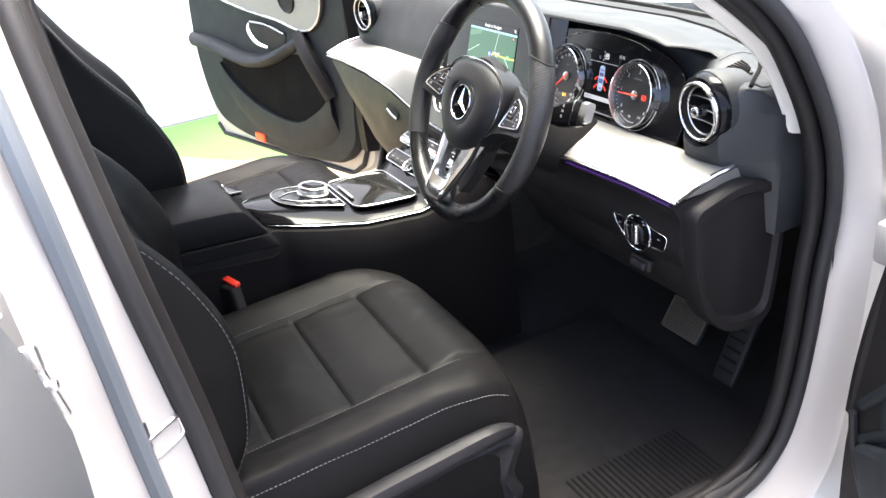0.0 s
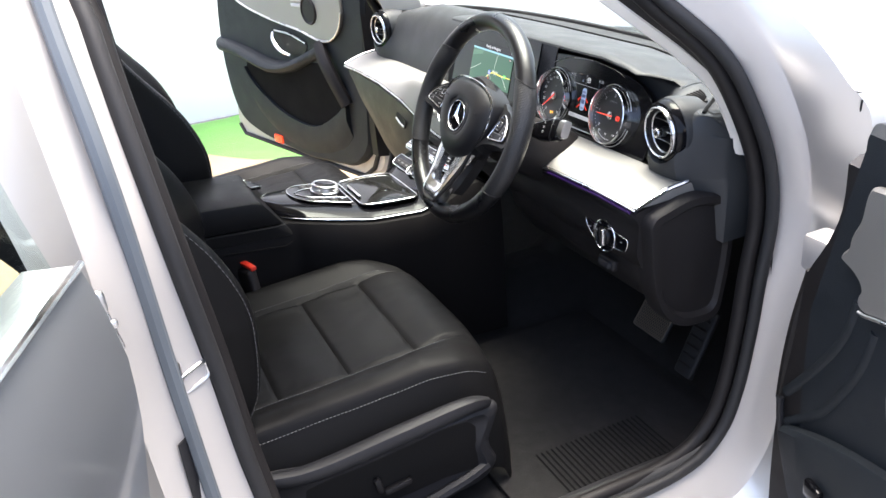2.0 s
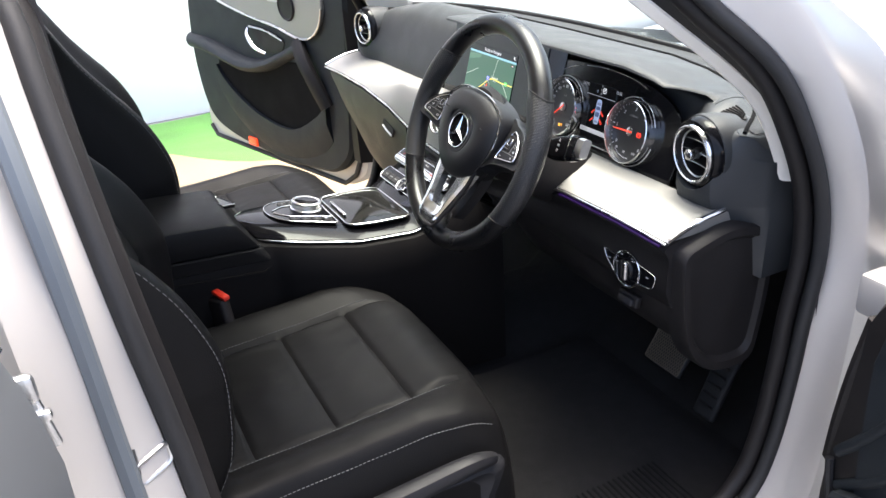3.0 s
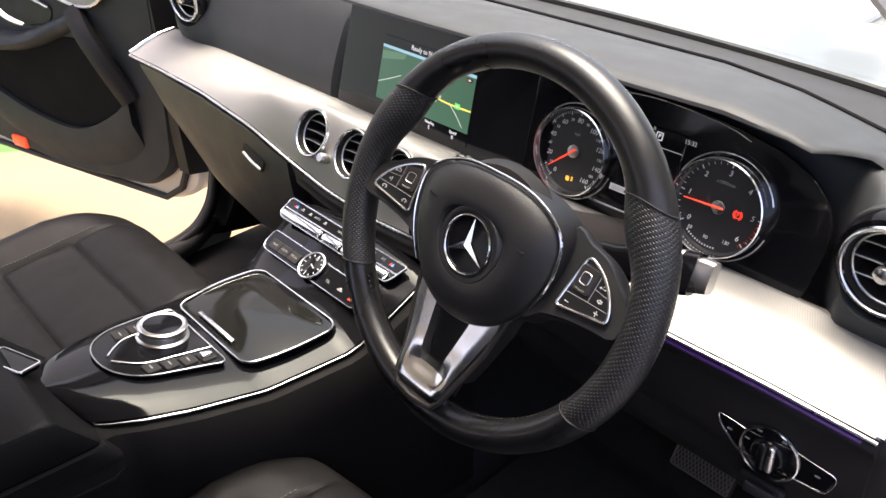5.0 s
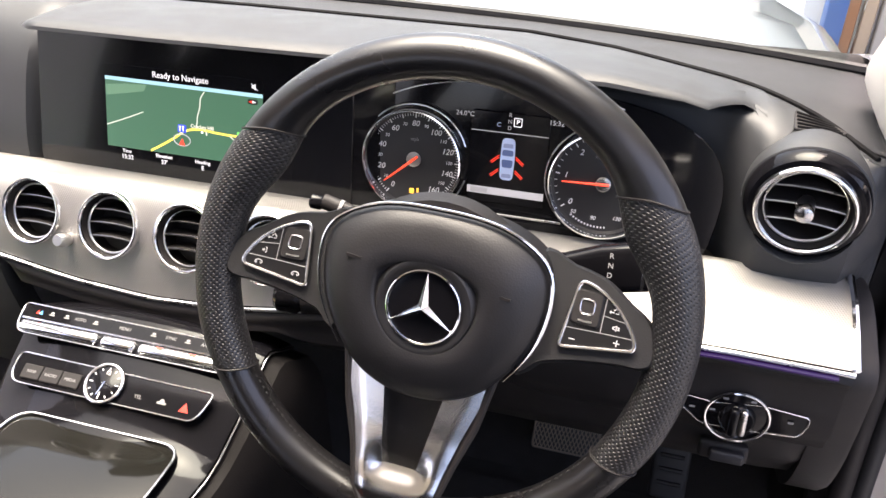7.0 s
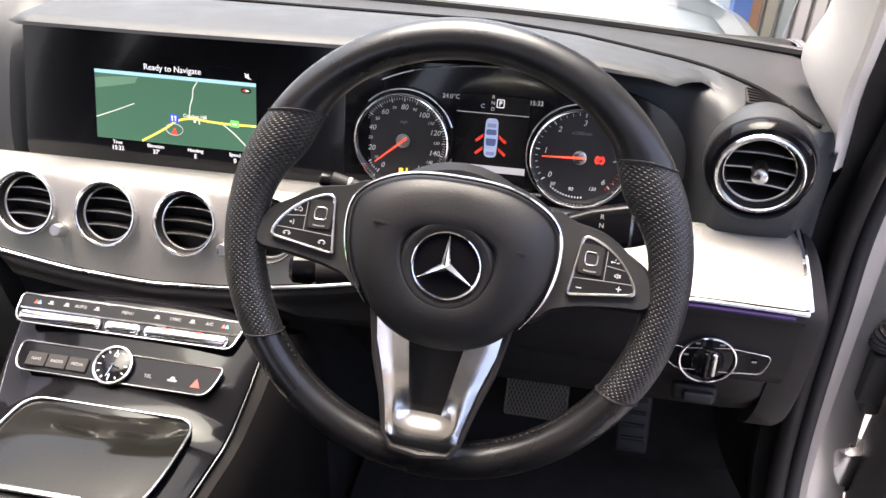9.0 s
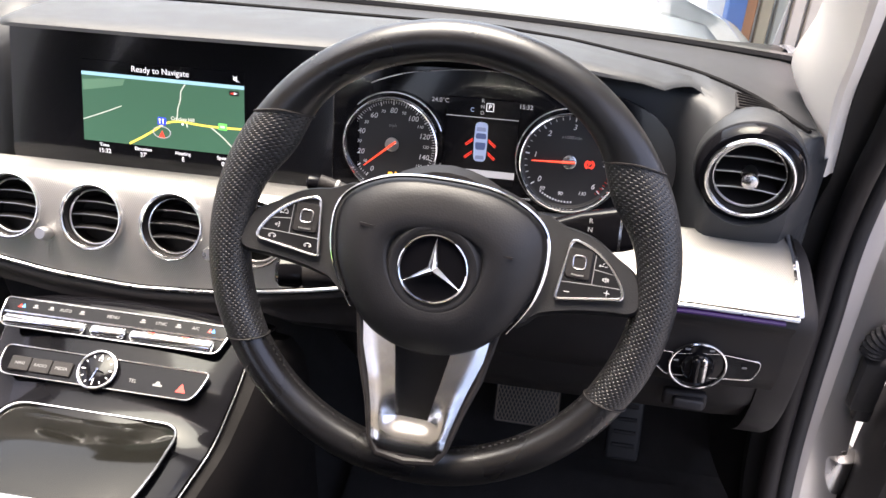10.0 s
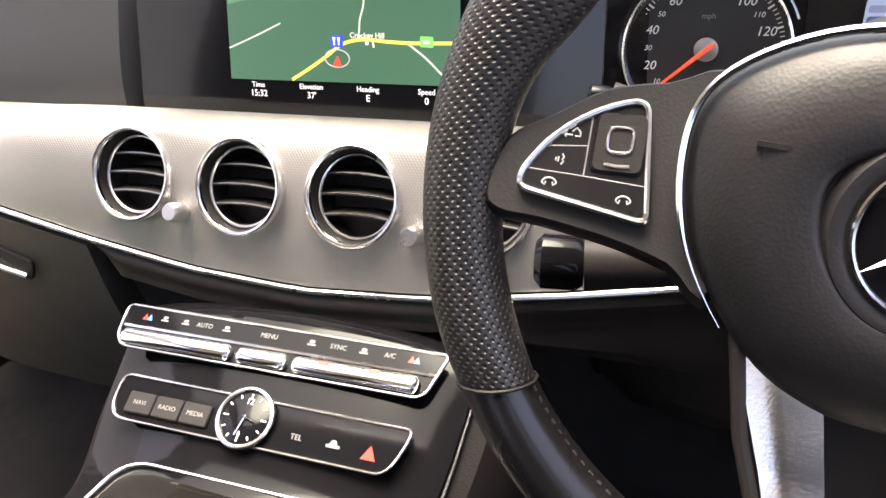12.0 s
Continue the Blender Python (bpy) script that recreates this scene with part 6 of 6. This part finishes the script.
# controller field
FMx = deck_m(-.185, .006)
cf = rounded([(-.07, .052, 0), (.078, .052, 0), (.068, .012, 0), (.055, -.045, 0), (.02, -.072, 0), (-.03, -.072, 0), (-.06, -.045, 0), (-.07, .01, 0)], (.01, .01, .03, .03, .03, .03, .03, .03), 6)
b = bmesh.new()
plate(b, cf, .0025, FMx)
fld = part("controller_field", b, GLOSS, con, "gloss black key field round the controller")
b = bmesh.new()
tube(b, place([(p.x, p.y, .003) for p in cf], FMx), .0011, True, 8)
part("field_frame", b, BRIGHT, fld, "bright frame")
for s in (1, -1):
    b = bmesh.new()
    tube(b, catmull(place([(s * .040, .051, .0035), (s * .036, .01, .0035), (s * .030, -.03, .0035), (s * .006, -.058, .0035)], FMx), 6), .0011, False, 8)
    part("field_rib", b, BRIGHT, fld)
    for k in range(4):
        b = bmesh.new()
        plate(b, rrect(.020, .018, .003), .002, shift(FMx, s * (.055 - .004 * k), .036 - .021 * k, .0025, s * 5), .0008)
        part("key", b, DARK, fld)
        b = bmesh.new()
        plate(b, rrect(.008, .0018, .0005), .0003, shift(FMx, s * (.055 - .004 * k), .036 - .021 * k, .0046), .0001)
        part("key_symbol", b, GREYP, fld)
b = bmesh.new()
box(b, (.010, .014, .007), shift(FMx, .055, .036, .006), .002)
part("volume_roller", b, CHROME, fld, "chrome volume roller")
KM = deck_m(-.170, -.010)
kn = part("controller", lathe(bmesh.new(), [(.0315, .001), (.032, .004), (.029, .006), (.0285, .013), (.030, .015), (.030, .0185), (.0275, .020), (.0245, .019), (.0235, .019)], KM, 56, False), SATIN, con, "satin silver rotary controller")
part("controller_top", lathe(bmesh.new(), [(.0242, .0188), (.012, .0175), (0, .0172)], KM, 40, False), GLOSS, kn, "gloss black controller top")

# climate strip
def face(y):
    return deck_m(y, 0)
def cm(u, y, w=0.0):
    m = face(y)
    return m @ Matrix.Translation((u, 0, w))
b = bmesh.new()
m = face(.0985)
pl = rounded([(-.138, .018, 0), (.132, .0165, 0), (.1215, -.0165, 0), (-.128, -.0165, 0), (-.136, -.008, 0)], (.006, .004, .008, .008, .006), 4)
plate(b, pl, .003, m)
cl = part("climate_panel", b, GLOSS, con, "gloss black climate strip with bright toggle keys")
b = bmesh.new()
tube(b, place([(p.x, p.y, .0035) for p in pl], m), .0011, True, 8)
part("climate_frame", b, BRIGHT, cl, "bright frame")
for u0, u1 in ((-.129, -.031), (-.0255, .0155), (.0205, .117)):
    b = bmesh.new()
    box(b, (u1 - u0, .0125, .010), shift(m, (u0 + u1) / 2, -.0088, .005), .0045, 4)
    part("toggle_key", b, CHROME, cl, "satin toggle key")
b = bmesh.new()
tube(b, place([(-.133, .0005, .0035), (.126, .0005, .0035)], m), .0014, False, 6)
part("climate_rule", b, BRIGHT, cl)
for t, u in (("AUTO", -.0637), ("MENU", -.0072), ("SYNC", .0495), ("A/C", .0895)):
    text(t, .0052, shift(m, u, .0098, .0032), GREYP, cl)
for u, mm in ((-.114, BLUEP), (-.118, RED), (.110, BLUEP), (.106, RED)):
    b = bmesh.new()
    plate(b, [(-.0025, -.0025), (.0025, -.0025), (0, .0025)], .0004, shift(m, u, .0095, .003), .0001)
    part("warm_cool_mark", b, mm, cl)
for u in (-.100, -.081, -.044, .0282, .0695):
    b = bmesh.new()
    plate(b, rrect(.0068, .0013, .0005), .0004, shift(m, u, .0086, .003), .0001)
    plate(b, rrect(.0042, .0024, .001), .0004, shift(m, u, .0110, .003), .0001)
    part("climate_symbol", b, GREYP, cl)
for u in (.046, .085):
    b = bmesh.new()
    plate(b, rrect(.008, .0025, .0006), .0004, shift(m, u, -.0062, .0102), .0001)
    part("key_lamp", b, GLOWRED, cl, "small red key lamp")
# clock strip
m = face(.0485)
pl = rounded([(-.112, .0178, 0), (.122, .0165, 0), (.118, .0, 0), (.110, -.0155, 0), (-.104, -.0152, 0), (-.111, -.006, 0)], (.008, .005, .01, .008, .009, .006), 4)
b = bmesh.new()
plate(b, pl, .0025, m)
ks_ = part("switch_strip", b, GLOSS, con, "gloss black switch strip beside the clock")
b = bmesh.new()
tube(b, place([(p.x, p.y, .003) for p in pl], m), .0011, True, 8)
part("strip_frame", b, BRIGHT, ks_, "bright frame")
for u, word in ((-.087, "NAVI"), (-.063, "RADIO"), (-.039, "MEDIA")):
    b = bmesh.new()
    plate(b, rrect(.0232, .016, .002), .003, shift(m, u, -.002, .002), .0008)
    k_ = part("switch_key", b, DARK, ks_)
    text(word, .0048, shift(m, u, -.002, .0052), GREYP, k_)
text("TEL", .0055, shift(m, .042, -.003, .0028), GREYP, ks_)
b = bmesh.new()
plate(b, rrect(.0105, .0022, .001), .0004, shift(m, .070, -.004, .0026), .0001)
plate(b, rounded([(-.0032, -.0016, 0), (.0032, -.0016, 0), (.0016, .002, 0), (-.0016, .002, 0)], .0008), .0004, shift(m, .070, -.0018, .0026), .0001)
part("car_key_symbol", b, GREYP, ks_)
b = bmesh.new()
plate(b, [(-.0055, -.0042), (.0055, -.0042), (0, .0055)], .0006, shift(m, .0965, -.004, .0025), .0002)
part("hazard_mark", b, RED, ks_, "red hazard triangle")
CKM = shift(m, .0017, .002, .003)
ck = part("clock", lathe(bmesh.new(), [(0, .004), (.0195, .004), (.021, .003), (.0215, -.002)], CKM, 48), GLOSS, con, "round analogue clock with chrome rim")
b = bmesh.new()
tube(b, [CKM @ V(.0205 * math.cos(t), .0205 * math.sin(t), .004) for t in (2 * math.pi * j / 48 for j in range(48))], .0017, True, 8)
part("clock_rim", b, BRIGHT, ck, "chrome rim")
b = bmesh.new()
for i in range(12):
    a = radians(30 * i)
    tube(b, [CKM @ V(r * math.cos(a), r * math.sin(a), .0043) for r in (.0145 if i % 3 else .013, .017)], .0006, False, 5)
part("clock_marks", b, WHITEP, ck)
text("12", .006, shift(CKM, 0, .0115, .0044), WHITEP, ck)
text("6", .005, shift(CKM, 0, -.0115, .0044), WHITEP, ck)
for a, L in ((-16, .0085), (-102, .0135)):
    b = bmesh.new()
    ar = radians(a)
    tube(b, [CKM @ V(-.002 * math.cos(ar), -.002 * math.sin(ar), .0052), CKM @ V(L * math.cos(ar), L * math.sin(ar), .0052)], .0007, False, 5)
    part("clock_pointer", b, CHROME, ck)

# ---------------- seats ----------------


BACK = catmull([(-.05, -.445, 0), (.0, -.43, 0), (.06, -.408, 0), (.13, -.395, 0), (.21, -.392, 0), (.29, -.418, 0), (.36, -.460, 0), (.43, -.497, 0), (.52, -.53, 0), (.62, -.57, 0)], 8)
BH, BY = [p.x for p in BACK], [p.y for p in BACK]


def seat(name, x0, y0, z0, label):
    st = thing(name, (x0, y0 - .25, z0 - .25), label, "car seat", "front seats")
    def C(x, y, z):
        return V(x0 + x, y0 + y, z0 + z)
    # cushion: bolsters each side, sunken quilted middle. y from 0 (nose) back to -.46
    def cushion(u, v):
        x = -.272 + .544 * u
        a = abs(x) / .272
        y = -.46 * v + .010 * (1 - a ** 2.2) * max(0, 1 - v / .5)
        xx = x * lerp(v, (0, .04, .10, .2, 1), (.89, .94, .975, 1, .985))
        z = (.004 + .022 * min(1, v / .32) ** 1.3) * math.exp(-((a - .78) / .17) ** 2) - .10 * max(0, (a - .86) / .14) ** 2
        z += -.022 * v + .008 * math.exp(-((v - .16) / .12) ** 2) - .012 * max(0, 1 - v / .2) ** 2
        z -= .055 * max(0, (.06 - v) / .06) ** 2
        z -= .050 * max(0, (a - .42) / .58) ** 1.5 * max(0, 1 - v / .32) ** 1.5
        if a < .56:
            for s in (.28, .545, .81):
                z -= .0045 * math.exp(-((v - s) / .008) ** 2)
            z += .004 * math.cos((v - .4125) * math.pi / .265) ** 2
        z -= .005 * math.exp(-((a - .56) / .02) ** 2) * min(1, v / .16) ** 4
        z += .0012 * noise.noise(V(xx * 14, y * 14, x0 * 5)) + .0008 * noise.noise(V(xx * 45, y * 30, x0))
        return C(xx, y, z)
    b = bmesh.new()
    sheet(b, cushion, 96, 96, .09, (0, 0, -1))
    part("cushion", b, LEATHER, st, "black leather cushion with sunken stitched panels")
    def stitches(fn, t0, t1, n):
        b = bmesh.new()
        for k in range(n):
            t = t0 + (t1 - t0) * k / n
            tube(b, [fn(t), fn(t + (t1 - t0) / n * .62)], .0006, False, 4)
        tagged(part("stitching", b, STITCH, st, "grey stitching"), kind="stuff")
    up = V(0, 0, .001)
    for s in (1, -1):
        stitches(lambda t: cushion(.5 + s * .455, t) + up, .08, .97, 64)
        stitches(lambda t: cushion(.5 + s * .30, t) + up, .17, .97, 60)
    # nose skirt
    b = bmesh.new()
    loft(b, [[C(x, .0 - .012 * abs(x / .22) ** 3, -.07), C(x, -.012, -.12), C(x, -.05, -.17), C(x, -.2, -.17), C(x, -.2, -.06)] for x in [-.22 + .44 * i / 10 for i in range(11)]])
    part("nose", b, LEATHER, st)
    # backrest
    def back(u, v):
        x = -.265 + .53 * u
        a = abs(x) / .265
        h = -.03 + .62 * v
        w = lerp(v, (0, .35, .75, .92, 1), (.96, 1, .90, .74, .55))
        lean = lerp(h, BH, BY) - .055
        bol = .055 * math.exp(-((a - .83) / .20) ** 2) * lerp(v, (0, .15, .6, .9), (.7, 1, .9, .3)) - .07 * max(0, (a - .90) / .10) ** 2
        q = 0
        for s in (.22, .38, .54, .70):
            if a < .5:
                q -= .006 * math.exp(-((v - s) / .010) ** 2)
        q -= .006 * math.exp(-((a - .52) / .025) ** 2)
        return C(x * w, lean + bol + q, h)
    b = bmesh.new()
    sheet(b, back, 80, 80, .10, (0, -1, -.1))
    part("backrest", b, LEATHER, st, "black leather backrest with raised side bolsters")
    for s in (1, -1):
        stitches(lambda t: back(.5 + s * .455, t) + V(0, .001, 0), .05, .9, 66)
        # side cheek
        b = bmesh.new()
        loft(b, [[back(.5 + s * .49, v) + V(s * .004, -.004, 0), back(.5 + s * .5, v) + V(s * .006, -.05, 0), back(.5 + s * .5, v) + V(s * .0, -.10, 0), back(.5 + s * .45, v) + V(0, -.10, 0)] for v in [.02 + .9 * i / 14 for i in range(15)]])
        part("back_side", b, LEATHER, st)
    # headrest
    b = bmesh.new()
    rings = []
    for i in range(13):
        t = i / 12
        w = .125 * math.sin(math.pi * (.12 + .76 * t)) ** .45
        hh = .62 + .19 * t
        yb = -.355 - .34 * .60 - .03 - .03 * t
        dpt = .05 * math.sin(math.pi * (.08 + .84 * t)) ** .5
        rings.append([C(w * math.copysign(abs(math.cos(q)) ** .6, math.cos(q)), yb - .04 + dpt * math.copysign(abs(math.sin(q)) ** .7, math.sin(q)), hh) for q in (2 * math.pi * j / 20 for j in range(20))])
    loft(b, rings)
    part("headrest", b, LEATHER, st, "black leather headrest")
    for s in (1, -1):
        b = bmesh.new()
        tube(b, [C(s * .06, -.61, .54), C(s * .06, -.62, .64)], .006, False, 8)
        part("headrest_post", b, CHROME, st)
    # base side panels with switches
    for s in (1, -1):
        b = bmesh.new()
        pts = [(-.03, -.085), (-.10, -.075), (-.30, -.083), (-.44, -.06), (-.50, -.09), (-.48, -.20), (-.30, -.235), (-.10, -.235), (-.04, -.205), (-.05, -.15)]
        o = catmull([(y, z, 0) for y, z in pts], 4, True)
        loft(b, [[C(s * x, -.25 + (p.x + .25) * k, -.15 + (p.y + .15) * k) for p in o] for x, k in ((.20, 1), (.262, 1), (.272, .96), (.276, .88), (.270, .84), (.268, .3))])
        part("side_panel", b, SEATSIDE, st, "black plastic seat side panel")
        b = bmesh.new()
        tube(b, catmull([C(s * .266, -.49, -.05), C(s * .274, -.38, -.078), C(s * .278, -.22, -.066), C(s * .276, -.10, -.058), C(s * .262, -.05, -.075)], 6), [.012 + .010 * math.sin(math.pi * j / 24) for j in range(25)], False, 10, .8)
        part("upper_ledge", b, SEATSIDE, st)
        b = bmesh.new()
        tube(b, catmull([C(s * .274, -.40, -.225), C(s * .278, -.25, -.232), C(s * .276, -.12, -.212), C(s * .268, -.06, -.20)], 6), .011, False, 8)
        part("lower_ledge", b, SEATSIDE, st)
        b = bmesh.new()
        box(b, (.012, .05, .012), pose(*C(s * .276, -.23, -.165), 8), .004, 2)
        box(b, (.012, .012, .03), pose(*C(s * .276, -.262, -.150), 12), .004, 2)
        part("seat_switch", b, DARK, st)
    for s in (1, -1):
        b = bmesh.new()
        box(b, (.035, .46, .03), pose(*C(s * .19, -.24, -.27)), .006)
        part("rail", b, DARK, st)
    b = bmesh.new()
    box(b, (.40, .40, .10), pose(*C(0, -.25, -.20)), .02)
    part("base", b, DARK, st)
    return st


drv = seat("driver_seat", .380, -.068, .555, "black leather driver seat with stitched panels and deep bolsters")
tagged(seat("passenger_seat", -.355, .006, .575, "black leather passenger seat with stitched panels, set further forward"))
# belt buckle
bk = thing("seat_belt_buckle", (.10, -.39, .5), "black seat belt buckle with red release button beside the driver seat", "seat belt buckle")
b = bmesh.new()
box(b, (.05, .022, .13), pose(.137, -.392, .540, 0, -8, 20), .008, 3)
part("case", b, DARK, bk)
b = bmesh.new()
box(b, (.048, .014, .010), pose(.130, -.390, .610, 10, 4, 20), .004, 2)
part("button", b, RED, bk, "red release button")
# belt on the centre pillar
bt = thing("seat_belt", (.72, -.52, .35), "pale belt tongue and black webbing beside the driver seat", "seat belt")
b = bmesh.new()
loft(b, [[V(.69 + dx, y + .0, z), V(.70 + dx, y + .045, z), V(.702 + dx, y + .045, z), V(.692 + dx, y, z)] for dx, y, z in ((-.04, -.64, 1.25), (0, -.635, .95), (.02, -.63, .75), (.02, -.63, .45))])
part("webbing", b, RUBBER, bt)
b = bmesh.new()
box(b, (.006, .032, .036), pose(.70, -.562, .80, 20), .006, 2)
tube(b, [(.70, -.556, .782), (.70, -.545, .755), (.70, -.552, .735)], .004, False, 8)
part("tongue", b, CLIP, bt, "pale grey belt tongue")
